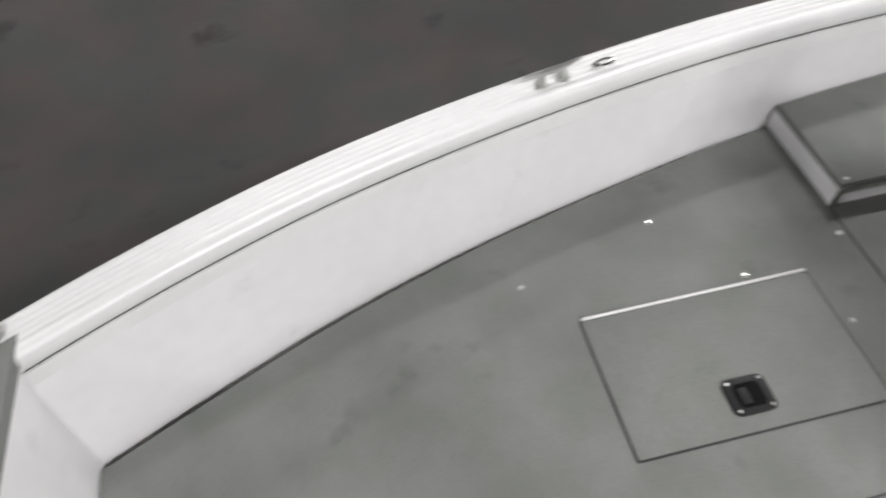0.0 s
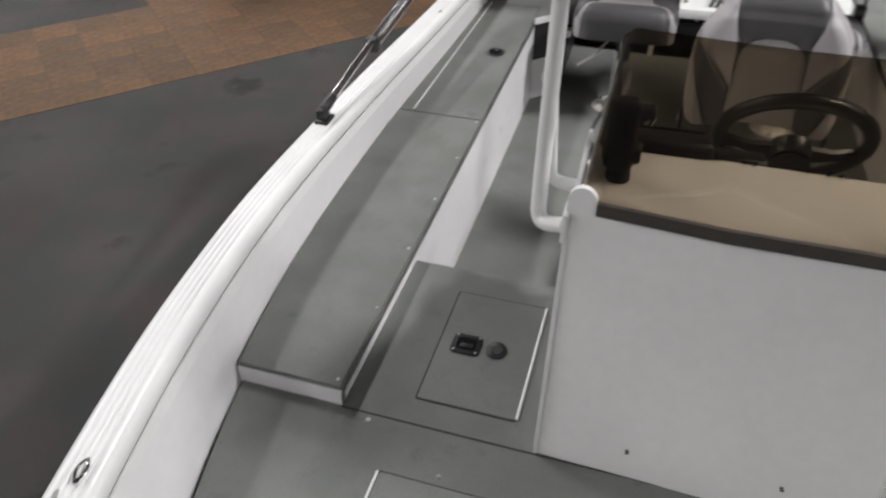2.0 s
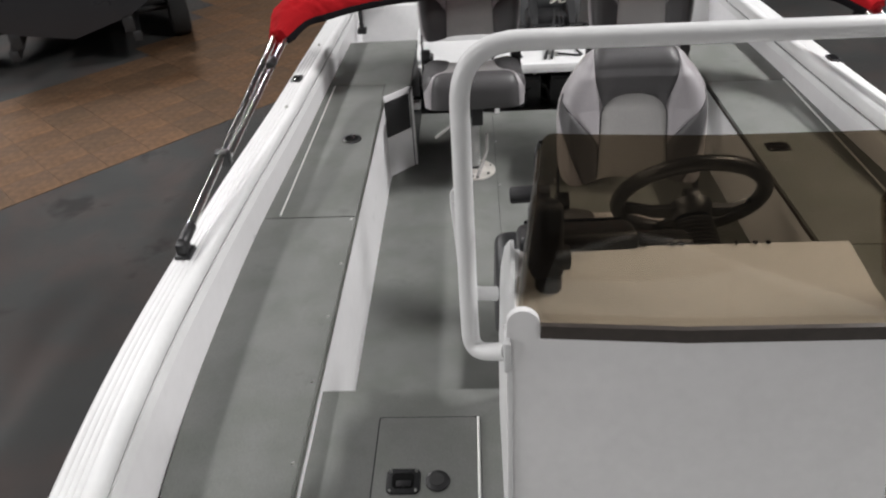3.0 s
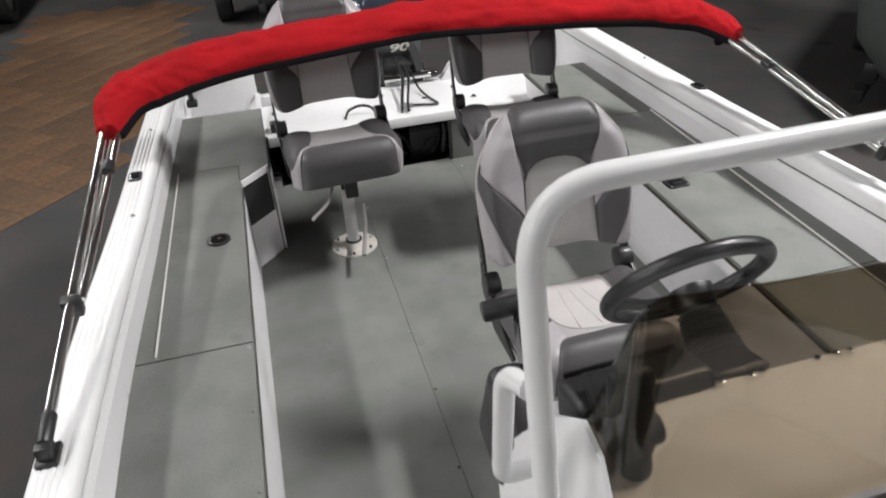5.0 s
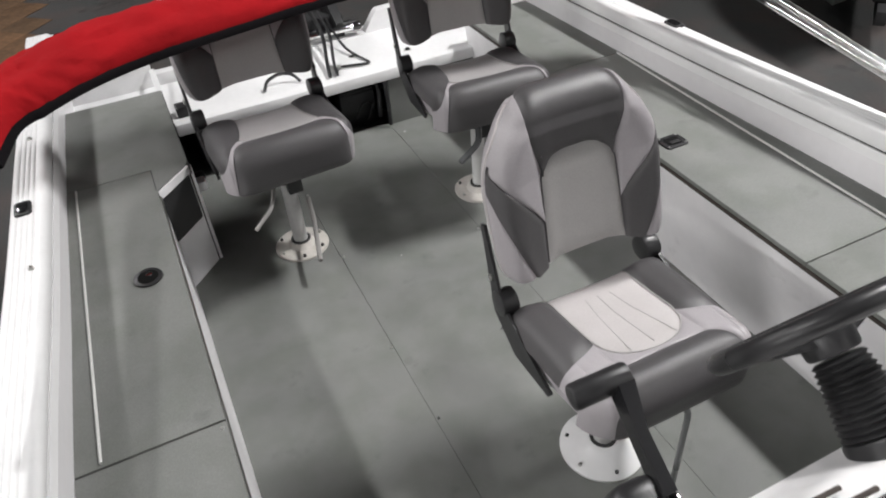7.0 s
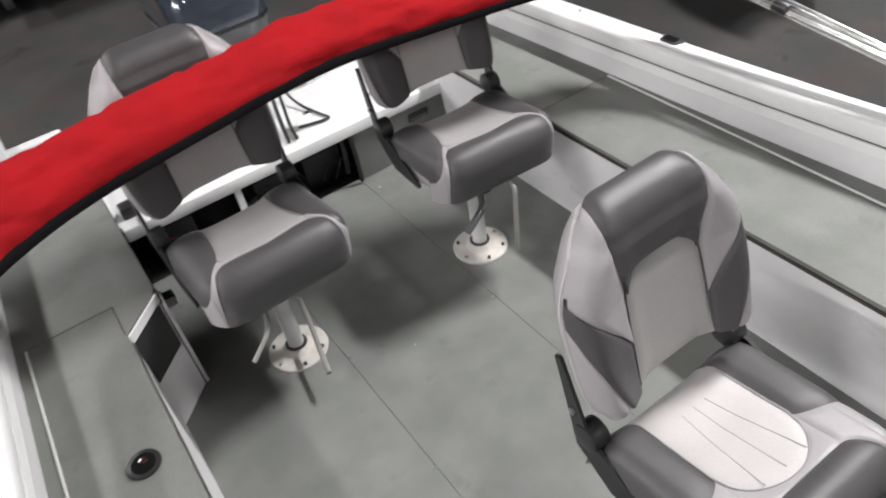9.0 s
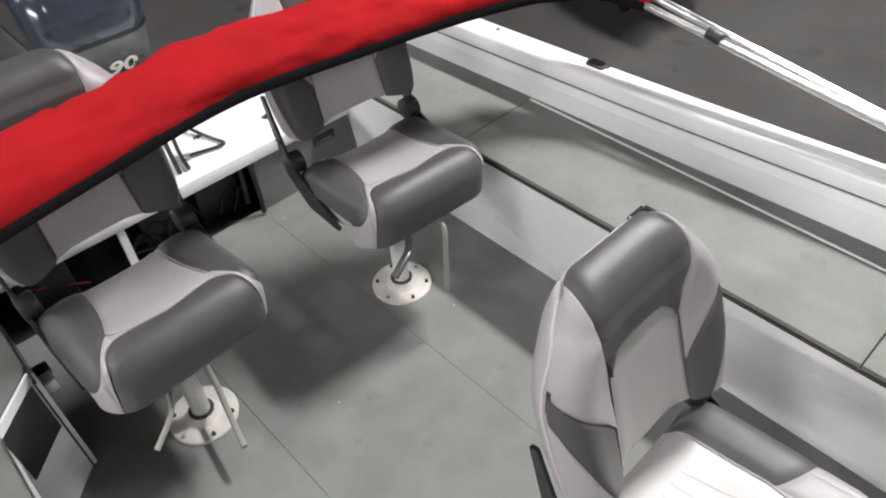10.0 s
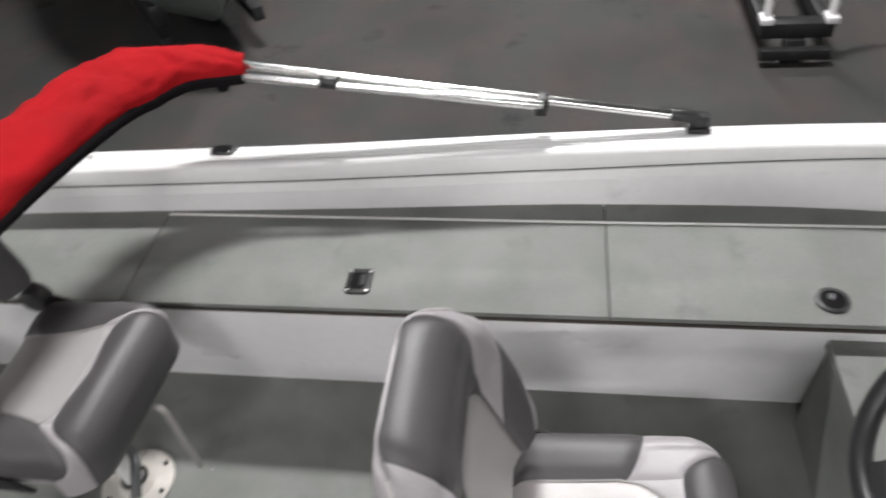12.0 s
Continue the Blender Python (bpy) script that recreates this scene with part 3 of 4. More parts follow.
    for sg in (-1, 1):
        part("side_bolster", columns([sg * u for u in span(HW, 0.5, 14)], zero, bol, 16, 0.009), VINYL_DARK, s, "charcoal side bolster", 60)
        part("side_band", columns([sg * u for u in span(HW, EDGE, 12)], bol, lambda u: max(front(u), bol(u) + 0.004), 10, 0.005), VINYL_LIGHT, s, angle=60)
        part("corner_band", columns([sg * u for u in span(EDGE, 0.5, 8)], bol, one, 18, 0.004), VINYL_LIGHT, s, angle=60)
    part("front_band", columns(span(-HW, HW, 26), arch, front, 8, 0.003), VINYL_LIGHT, s, angle=60)
    part("front_roll", columns(span(-EDGE, EDGE, 36), lambda u: max(front(u), bol(u) + 0.004), one, 18, 0.010), VINYL_DARK, s, "charcoal padded front roll", 60)
    # stitched channels of the centre panel
    for k in (-0.10, 0.0, 0.10) if helm else ():
        pts = [cush(k * (0.5 + 1.5 * v), v, 0.0066) for v in span(0.16, 0.57, 14)]
        part("stitch", tube(pts, 0.0013, 6), VINYL_MID, s)
    # welts where the pale panel meets its neighbours
    edge = [cush(-HW, v, 0.003) for v in span(0.04, arch(HW), 10)] + [cush(u, arch(u), 0.003) for u in span(-HW, HW, 30)][1:-1] + [cush(HW, v, 0.003) for v in span(arch(HW), 0.04, 10)]
    part("welt", tube(edge, 0.0016, 6), VINYL_MID, s)
    # pale sides and base of the cushion
    rings = []
    for z, g in ((TOP - 0.05, 0.0), (TOP - 0.075, 0.003), (TOP - 0.105, 0.0), (TOP - 0.115, -0.02), (TOP - 0.115, -0.12)):
        rim = rounded_rect(W - 0.03 + 2 * g, Y0 - Y1 - 0.035 + 2 * g, 0.075, 8)
        rings.append([(x * (1 - 0.03 * (y < 0)), y + (Y0 + Y1) / 2, z - TILT_UP * (y + (Y0 + Y1) / 2)) for x, y in rim])
    part("cushion_side", loft(rings, closed=True, caps=True), VINYL_LIGHT, s, "pale grey cushion side")
    shear = Matrix.Identity(4)
    shear[2][1] = -TILT_UP
    for nm, dims in (("seat_pan", (-0.18, 0.18, -0.18, 0.14, TOP - 0.135, TOP - 0.112, 0.006)), ("swivel", (-0.09, 0.09, -0.085, 0.085, TOP - 0.165, TOP - 0.134, 0.004)), ("slide_rail", (-0.13, 0.13, -0.20, -0.17, TOP - 0.138, TOP - 0.122, 0.003))):
        bm = box(*dims)
        bmesh.ops.transform(bm, matrix=shear, verts=bm.verts)
        part(nm, bm, BLACK_STEEL, s)
    # back
    Z0, Z1, BW, VT, RT = 0.624 - DROP, (0.998 if helm else 1.008) - DROP, 0.45, 0.86, 0.042

    def outline(v):
        """Half width over the height."""
        return spline((0.0, 0.06, 0.18, 0.36, 0.54, 0.68, 0.80, 0.90, 1.0), (0.462, 0.486, 0.503, 0.51, 0.505, 0.475, 0.41, 0.335, 0.275), v)

    def low_edge(u):
        return -0.022 * max(0.0, (abs(u) - 0.2) / 0.28)

    def lean(v):
        return 0.150 + 0.095 * min(1, v / VT)

    def back(u, v, puff=0.0):
        """The padded front, rolling over the top to the rear."""
        w = max(outline(v), 1e-3)
        edge = max(0.0, (abs(u) / w - 0.70) / 0.30)
        fall = 0.066 * (1 - math.sqrt(max(0, 1 - edge * edge * 0.98)))
        wing = 0.058 * min(1, max(0.0, abs(u) - 0.14) / 0.30) ** 1.3 * (1 - v * 0.55)
        head = 0.016 * max(0, 1 - abs(v - 0.8) / 0.25)
        hollow = 0.012 * max(0.0, 1 - (u / 0.2) ** 2) * max(0.0, 1 - abs(v - 0.62) / 0.08)
        th = 0.0 if v < VT else (v - VT) / (1 - VT) * radians(108)
        z = Z0 + (Z1 - RT - Z0) * min(1, v / VT) + RT * math.sin(th) + low_edge(u) * (1 - v) ** 2 * 0.5
        y = lean(v) + RT * (1 - math.cos(th))
        return Vector((u * BW, y + (fall - puff - wing - head + hollow) * math.cos(th), z - (fall * 0.25 - puff) * math.sin(th)))

    def cen(v):
        return 0.243 - 0.04 * v if v < 0.5 else 0.223 * math.sqrt(max(0.0, 1 - ((v - 0.5) / 0.16) ** 2))

    def headw(v):
        return min(outline(v) - 0.012, spline((0.54, 0.60, 0.70, 0.80, 0.90, 1.0), (0.205, 0.222, 0.252, 0.275, 0.28, 0.262), v)) if v > 0.535 else 0.0

    def dark(v):
        return min(outline(v), spline((0.27, 0.34, 0.42, 0.50, 0.58, 0.66), (0.233, 0.278, 0.338, 0.40, 0.465, 0.52), v))

    def lowout(v):
        if not helm:
            return outline(v) - 0.028 * max(0.0, 1 - v / 0.56)
        return min(outline(v), spline((0.0, 0.10, 0.22, 0.36, 0.48, 0.56), (0.345, 0.385, 0.432, 0.478, 0.505, 0.52), v))

    def rows(vs, lo, hi, nu, puff, sg=1, ends=True):
        rings = []
        for j, v in enumerate(vs):
            t = j / (len(vs) - 1)
            ring = []
            for i in range(nu + 1):
                su = i / nu
                k = (1 - (2 * t - 1) ** 8 if ends else 1) * (1 - (2 * su - 1) ** 8)
                u = lo(v) + (hi(v) - lo(v)) * su
                ring.append(back(sg * u, v, puff * k))
            rings.append(ring)
        return loft(rings)

    part("back_centre", rows(span(0.0, 0.658, 28), lambda v: -cen(v), cen, 16, 0.010), VINYL_MID, s, "mid grey padded lumbar panel", 60)
    part("head_panel", rows(span(0.66, 1.0, 40), lambda v: -headw(v), headw, 30, 0.011, 1, False), VINYL_DARK, s, "charcoal padded head panel", 60)
    for sg in (-1, 1):
        part("head_panel_side", rows(span(0.54, 0.66, 12), cen, headw, 8, 0.009, sg, False), VINYL_DARK, s, angle=60)
        part("lower_bolster", rows(span(0.0, 0.27, 10), cen, lowout, 12, 0.008, sg, False), VINYL_DARK, s, angle=60)
        part("lower_bolster", rows(span(0.27, 0.66, 22), dark, lambda v: max(lowout(v), dark(v)), 12, 0.008, sg, False), VINYL_DARK, s, "charcoal lower side bolster", 60)
        part("outer_bolster", rows(span(0.0, 0.56, 20), lowout, outline, 8, 0.003, sg, False), VINYL_LIGHT, s, "pale lilac-grey outer edge of the backrest", 60)
        part("upper_bolster", rows(span(0.27, 0.54, 16), cen, dark, 8, 0.006, sg, False), VINYL_LIGHT, s, angle=60)
        part("upper_bolster", rows(span(0.54, 0.66, 12), lambda v: max(headw(v), cen(v)), dark, 8, 0.006, sg, False), VINYL_LIGHT, s, angle=60)
        part("upper_bolster", rows(span(0.66, 1.0, 26), headw, outline, 10, 0.006, sg, False), VINYL_LIGHT, s, "pale lilac-grey upper bolster", 60)
    arc = [back(-cen(v), v, 0.003) for v in span(0.02, 0.655, 24)] + [back(cen(v), v, 0.003) for v in span(0.655, 0.02, 24)]
    part("welt", tube(arc, 0.0018, 6), VINYL_DARK, s)
    # shell: edge band and rear of the back
    def rim(off, k):
        def seat_back(p, v):
            return Vector((p.x * off, p.y + max(0.0, lean(v) + 0.068 - p.y) * k, p.z))
        pts = []
        for v in span(0.0, 1.0, 36):
            pts.append(seat_back(back(outline(v), v), v))
        left = [Vector((-p.x, p.y, p.z)) for p in reversed(pts)]
        left = [seat_back(back(u, 1.0), 1.0) for u in span(0.275, -0.275, 12)][1:-1] + left
        bottom = [seat_back(back(u, 0.0), 0.0) for u in span(-0.462, 0.462, 12)][1:-1]
        return pts + left + bottom
    shell = [rim(1.0, 0.0), rim(1.012, 0.12), rim(1.0, 0.35), rim(0.94, 0.75), rim(0.82, 0.95), rim(0.5, 1.0), rim(0.02, 1.0)]
    part("back_shell", loft(shell, closed=True, caps=False), VINYL_LIGHT, s, "pale piping and shell behind the backrest", 60)
    edge_line = rim(1.004, 0.1)
    part("piping", tube(edge_line[:35], 0.0035, 6), VINYL_PALE, s)
    part("piping", tube([Vector((-p.x, p.y, p.z)) for p in edge_line[:35]], 0.0035, 6), VINYL_PALE, s)
    # hinge arms
    for sg in (-1, 1):
        x = sg * 0.224
        arm = [(-0.06, 0.418), (0.09, 0.413), (0.19, 0.48), (0.205, 0.54), (0.252, 0.712), (0.236, 0.717), (0.178, 0.585), (0.155, 0.53), (-0.07, 0.434)]
        arm = [(y, z - DROP) for y, z in arm]
        bm = loft([[(x - 0.004, y, z) for y, z in arm], [(x + 0.004, y, z) for y, z in arm]], closed=True, caps=True)
        part("hinge_arm", bm, BLACK_STEEL, s, "black folding hinge arm")
        part("hinge_cover", cyl((x - sg * 0.036, 0.165, 0.525 - DROP), (x + sg * 0.008, 0.165, 0.525 - DROP), 0.034, n=24, bevel=0.004), BLACK, s)
        part("hinge_bolt", cyl((x + sg * 0.004, 0.2, 0.585 - DROP), (x + sg * 0.011, 0.2, 0.585 - DROP), 0.009, n=12, bevel=0.002), BRUSHED, s)
    # pedestal
    prof = [(0.114, 0.0), (0.114, 0.006), (0.103, 0.012), (0.068, 0.022), (0.05, 0.034), (0.036, 0.042)] if helm else [(0.1, 0.0), (0.1, 0.006), (0.097, 0.009), (0.052, 0.011), (0.045, 0.018), (0.036, 0.032)]
    rings = [[(r * math.cos(2 * math.pi * k / 40), r * math.sin(2 * math.pi * k / 40), z) for k in range(40)] for r, z in prof]
    foot = part("base_plate", loft(rings, closed=True, caps=True), WHITE_GLOSS if helm else PLATE, s, "round off-white pedestal base plate")
    for k in range(6):
        a = 2 * math.pi * (k + 0.3) / 6
        br = 0.095 if helm else 0.083
        part("bolt", cyl((br * math.cos(a), br * math.sin(a), 0.008), (br * math.cos(a), br * math.sin(a), 0.018), 0.0065, 0.005, 10), SEAM_AND_SHADE if k % 3 else BRUSHED, foot)
    part("collar_gap", cyl((0, 0, 0.03), (0, 0, 0.044 if helm else 0.036), 0.0365, n=24), SEAM_AND_SHADE, s)
    part("post", cyl((0, 0, 0.034), (0, 0, 0.29), 0.026, n=28), POST, s, "pale grey pedestal post")
    part("upper_post", cyl((0, 0, 0.288), (0, 0, 0.385 - DROP), 0.0235, n=24), BLACK, s)
    part("post_latch", box(-0.012, 0.042, -0.05, -0.012, 0.262 - DROP / 2, 0.345 - DROP / 2, 0.006), BLACK, s, "black height latch on the post")
    return s


def lever(chair, name, pts, r, material, label):
    part(name, tube(smooth_path(pts, 0.03), r, 8), material, chair, label)


seat_a = seat("grey two-tone vinyl boat chair on a round white base plate")
seat_b = copy_thing(seat_a, pose(0.428, 3.380, 0, 0, 0, -3.5))
lever(seat_a, "release_lever", [(0.06, 0.0, 0.20), (0.055, -0.04, 0.125), (0.0, -0.242, 0.10)], 0.0085, BEIGE, "grey release lever")
lever(seat_a, "tilt_lever", [(-0.06, -0.10, 0.385), (-0.106, -0.212, 0.352), (-0.18, -0.241, 0.309)], 0.007, BEIGE, "pale tilt lever")
lever(seat_b, "release_lever", [(0.03, -0.10, 0.40), (0.014, -0.232, 0.405), (0.0, -0.2445, 0.156)], 0.0075, BEIGE, "pale bent release tube")
lever(seat_b, "height_lever", [(-0.03, -0.08, 0.36), (-0.07, -0.176, 0.334), (-0.156, -0.204, 0.292)], 0.012, COWL_GREY, "dark grey height lever beside the post")
seat_a.matrix_world = pose(-0.320, 3.398, 0, 0, 0, 2.5)
seat_c = seat("grey two-tone vinyl helm chair behind the steering wheel", True)
seat_c.matrix_world = pose(0.176, 2.176, 0, 0, 0, 0)
for child in seat_c.children:
    if child.name.split(".")[0] in ("base_plate", "collar_gap", "post", "upper_post"):
        child.location = (-0.028, -0.036, 0)
lever(seat_c, "release_lever", [(0.03, -0.12, 0.33), (0.045, -0.225, 0.33), (0.048, -0.228, 0.03)], 0.008, COWL_GREY, "dark grey release lever")

# ---- console ----
console = empty("helm_console", label="white side console with bronze tinted windscreen, rail and steering wheel", category="console", kind="thing")
prof_l = [(1.06, 0.353), (1.15, 0.956), (1.165, 0.952), (1.343, 0.985), (1.358, 0.984), (1.372, 0.965), (1.60, 0.69), (1.60, 0.353)]
def at_side(t):
    """x grows from the straight starboard side to the flared port side."""
    return [(-0.264 + (0.264 + 0.388 - 0.052 * max(0, (z - 0.353) / 0.58)) * t, y, z) for y, z in (prof_l if t > 0.5 else [(y + (0.02 if y < 1.2 else 0.0), z) for y, z in prof_l])]
part("body", loft([at_side(0.012), at_side(0.988)], closed=True, caps=True), CONSOLE_WHITE, console, "white console body", 25)
face = []
def face_x(z):
    return 0.392 - 0.052 * (z - 0.353) / 0.58
front_out = [(-0.272, 0.353), (face_x(0.353), 0.353), (face_x(0.93), 0.93), (face_x(0.957) - 0.02, 0.957), (-0.221, 0.957)] + [(-0.247 + 0.026 * math.cos(radians(a)), 0.974 + 0.026 * math.sin(radians(a))) for a in range(0, 181, 15)] + [(-0.273, 0.96)]
def front_y(z):
    return 1.052 + 0.157 * (z - 0.353)
def skew(x):
    return 0.075 * max(0.0, 0.0 - x)
bm = loft([[(x, front_y(z) + skew(x), z) for x, z in front_out], [(x, front_y(z) + skew(x) + 0.012, z) for x, z in front_out]], closed=True, caps=True)
part("front_panel", bm, CONSOLE_WHITE, console, "flat white front panel with a rounded horn at the corner", 25)
for sx in (-0.079, 0.222):
    part("panel_screw", cyl((sx, front_y(0.44) - 0.003, 0.44), (sx, front_y(0.44) + 0.004, 0.44), 0.0042, n=10), COWL_GREY, console)
for sg, x in ((-1, -0.268), (1, 0.338)):
    wing = [(1.085, 0.50), (1.155, 0.90), (1.20, 0.985), (1.25, 1.035), (1.30, 1.045), (1.38, 0.975), (1.45, 0.875), (1.60, 0.655), (1.56, 0.353), (1.068, 0.353)]
    if sg > 0:
        ring = [[(x + (1.0 - min(z, 0.94)) * 0.09 + o, y, min(z, 0.94)) for y, z in wing] for o in (-0.006, 0.006)]
    else:
        ring = [[(x + o + 0.07 * max(0.0, z - 0.92), y, z) for y, z in wing] for o in (-0.003, 0.004)]
    part("side_panel", loft(ring, closed=True, caps=True), WHITE_GLOSS, console, "white side panel", 25)
# windscreen: one bent sheet that wraps round both ends
def screen_ring(off):
    rows = []
    path = smooth_path([(-0.242, 1.36, 0), (-0.260, 1.176, 0), (0.0, 1.155, 0), (0.345, 1.153, 0), (0.345, 1.27, 0)], 0.05, 8)
    for p in path:
        along = max(0.0, (p.y - 1.160 - skew(p.x)) / 0.17)
        zt = 1.264 - 0.257 * min(1.0, along) ** 1.15
        zb = 0.950 + 0.032 * min(1, along * 2)
        ring = []
        for k in range(9):
            s_ = k / 8
            inward = 0.03 * s_
            ring.append((p.x + (inward if p.x < 0 else -inward) * min(1, abs(p.x) / 0.2) + (off if p.x < 0 else -off) * min(1, along * 3), p.y + 0.066 * s_ * (1 - along) + off * (1 - min(1, along * 3)), zb + (zt - zb) * s_))
        rows.append(ring)
    return rows
outer, inner_ = screen_ring(0.0), screen_ring(0.004)
bm = loft(outer)
loft(inner_, bm=bm)
loft([[r[-1] for r in outer], [r[-1] for r in inner_]], bm=bm)
scr = part("windscreen", bm, ACRYLIC, console, "bronze tinted acrylic windscreen", 60)
scr.visible_shadow = False
part("screen_edge", tube([r[-1] for r in outer if r[0][0] < -0.2 and r[0][1] > 1.19], 0.003, 8), BLACK_GLOSS, console, "dark polished side edge of the windscreen")
strip = [[(x, y + skew(x), z) for y, z in ((1.139, 0.9575), (1.150, 0.9575), (1.151, 0.9805), (1.142, 0.9805))] for x in (-0.221, -0.11, 0.0, 0.322)]
part("screen_strip", loft(strip, closed=True, caps=True), BROWN, console, "dark brown strip at the foot of the windscreen")
# rail round the console
RAIL = smooth_path([(-0.272, 1.172, 0.915), (-0.330, 1.212, 0.878), (-0.332, 1.228, 0.96), (-0.337, 1.312, 1.376), (0.415, 1.312, 1.376), (0.412, 1.226, 0.95), (0.41, 1.212, 0.878), (0.355, 1.165, 0.925)], 0.09, 10)
part("rail", tube(RAIL, 0.015, 16), WHITE_GLOSS, console, "white painted grab rail over the windscreen")
for x in (-0.271, 0.352):
    part("rail_flange", box(x - 0.007, x + 0.004, 1.152, 1.20, 0.885, 0.95, 0.003), WHITE_GLOSS, console)
    for z in (0.893, 0.942):
        part("flange_bolt", cyl((x - 0.006, 1.176, z), (x + 0.006, 1.176, z), 0.005, n=10), BRUSHED, console)
LOOP = smooth_path([(-0.28, 1.40, 0.85), (-0.335, 1.39, 0.86), (-0.346, 1.345, 1.11), (-0.341, 1.272, 1.15)], 0.05, 8)
part("side_rail", tube(LOOP, 0.014, 12), WHITE_GLOSS, console)
# helm: black panel with gauges
panel_m = pose(-0.138, 1.390, 0.976, -14, 0, 2)
bm = box(-0.105, 0.105, -0.045, 0.035, -0.075, 0.028, 0.014, seg=4)
bmesh.ops.transform(bm, matrix=panel_m, verts=bm.verts)
part("gauge_panel", bm, BLACK, console, "glossy black gauge housing")
bm = box(0.104, 0.205, -0.036, 0.033, -0.075, 0.006, 0.012, seg=3)
bmesh.ops.transform(bm, matrix=panel_m, verts=bm.verts)
part("column_hood", bm, BLACK, console, "low black hood over the steering column")
bm = box(-0.09, 0.09, 0.034, 0.039, -0.045, 0.03, 0.002)
bmesh.ops.transform(bm, matrix=panel_m, verts=bm.verts)
part("gauge_bezel", bm, BLACK_GLOSS, console)
for gx in (-0.032, -0.024, 0.022, 0.04, 0.131, 0.164, 0.186):
    part("dash_screw", cyl((gx, 1.352, 0.981), (gx, 1.352, 0.992), 0.006, 0.0045, 12, 0.001), CHROME, console, "small chrome dash screw")
for k in (0, 1):
    sl = cyl((-0.073 + 0.003 * k, 1.524 - 0.036 * k, 0.795 + 0.048 * k), (0.007 + 0.004 * k, 1.519 - 0.036 * k, 0.802 + 0.048 * k), 0.004, n=8)
    part("dash_slot", sl, BROWN, console, "narrow brown slot in the white dash")
# fish finder on a stand
part("display_foot", cyl((-0.198, 1.273, 0.965), (-0.198, 1.275, 0.995), 0.024, 0.02, 18, 0.004), DULL_BLACK, console)
bm = box(-0.028, 0.028, -0.018, 0.022, -0.065, 0.07, 0.014, seg=3)
bmesh.ops.transform(bm, matrix=pose(-0.203, 1.286, 1.05, -10, 0, 8), verts=bm.verts)
part("display_bracket", bm, DULL_BLACK, console, "black folding instrument bracket on the dash")
part("bracket_knob", cyl((-0.233, 1.285, 1.018), (-0.163, 1.285, 1.018), 0.021, n=18, bevel=0.004), DULL_BLACK, console)
part("bracket_arm", loft([[(-0.225, 1.30, 1.0), (-0.185, 1.30, 1.0), (-0.185, 1.33, 0.985), (-0.225, 1.33, 0.985)], [(-0.222, 1.37, 1.05), (-0.18, 1.37, 1.05), (-0.18, 1.39, 1.03), (-0.222, 1.39, 1.03)]], closed=True, caps=True), DULL_BLACK, console)
# throttle box and lever
bm = box(-0.034, 0.045, -0.078, 0.078, -0.13, 0.10, 0.026, seg=4)
bmesh.ops.transform(bm, matrix=pose(-0.245, 1.60, 0.72, 18, 0, 0), verts=bm.verts)
part("throttle_box", bm, BLACK, console, "black throttle control box")
part("throttle_trim", box(-0.203, -0.197, 1.56, 1.66, 0.70, 0.83, 0.002), CHROME, console)
part("throttle_lever", loft([[(-0.218, 1.60, 0.835), (-0.198, 1.60, 0.835), (-0.198, 1.63, 0.82), (-0.218, 1.63, 0.82)],
                             [(-0.196, 1.69, 0.845), (-0.177, 1.69, 0.845), (-0.177, 1.715, 0.83), (-0.196, 1.715, 0.83)],
                             [(-0.17, 1.765, 0.85), (-0.142, 1.765, 0.85), (-0.142, 1.795, 0.825), (-0.17, 1.795, 0.825)]], closed=True, caps=True), BLACK_GLOSS, console)
part("lever_trim", tube([(-0.190, 1.625, 0.815), (-0.168, 1.70, 0.822), (-0.138, 1.78, 0.828)], 0.0035, 8), CHROME, console, "chrome strip on the throttle lever")
part("throttle_grip", cyl((-0.236, 1.79, 0.832), (-0.14, 1.782, 0.842), 0.021, n=18, bevel=0.006), BLACK, console)
# steering wheel: rim, spokes, hub and ribbed column cover
WC, WN = Vector((0.166, 1.722, 0.853)), Vector((0, 0.85, 0.52)).normalized()
wm = Matrix.Translation(WC) @ WN.to_track_quat("Z", "Y").to_matrix().to_4x4()
wheel = empty("steering_wheel", wm, label="black three-spoke steering wheel", category="steering wheel", kind="thing")
RW = 0.159
part("rim", tube([(RW * math.cos(2 * math.pi * k / 64), RW * math.sin(2 * math.pi * k / 64), 0) for k in range(65)], 0.0175, 14, caps=False), BLACK, wheel, "thick black padded rim", 60)
for a in (270, 195, 345):
    c, s_ = math.cos(radians(a)), math.sin(radians(a))
    rings = []
    wide = 2.0 if a == 270 else 1.0
    for d, w, z in ((0.03, 0.03, -0.03), (0.09, 0.022 * wide, -0.02), (0.12, 0.02 * wide, -0.006), (0.152, 0.024 * wide, 0.0)):
        rings.append([(c * d - s_ * w * q, s_ * d + c * w * q, z + h) for q, h in ((-1, -0.006), (1, -0.006), (1, 0.006), (-1, 0.006))])
    part("spoke", loft(rings, closed=True, caps=True), BLACK, wheel)
part("hub", cyl((0, 0, -0.055), (0, 0, -0.012), 0.042, 0.046, 28, 0.006), BLACK, wheel)
rings = []
for k in range(25):
    t = k / 24
    r = 0.039 + 0.018 * t + (0.0035 if k % 2 else -0.0025)
    rings.append([(r * math.cos(2 * math.pi * q / 32), r * math.sin(2 * math.pi * q / 32), -0.06 - 0.12 * t) for q in range(32)])
part("bellows", loft(rings, closed=True, caps=True), BLACK, wheel, "ribbed black column cover", 60)
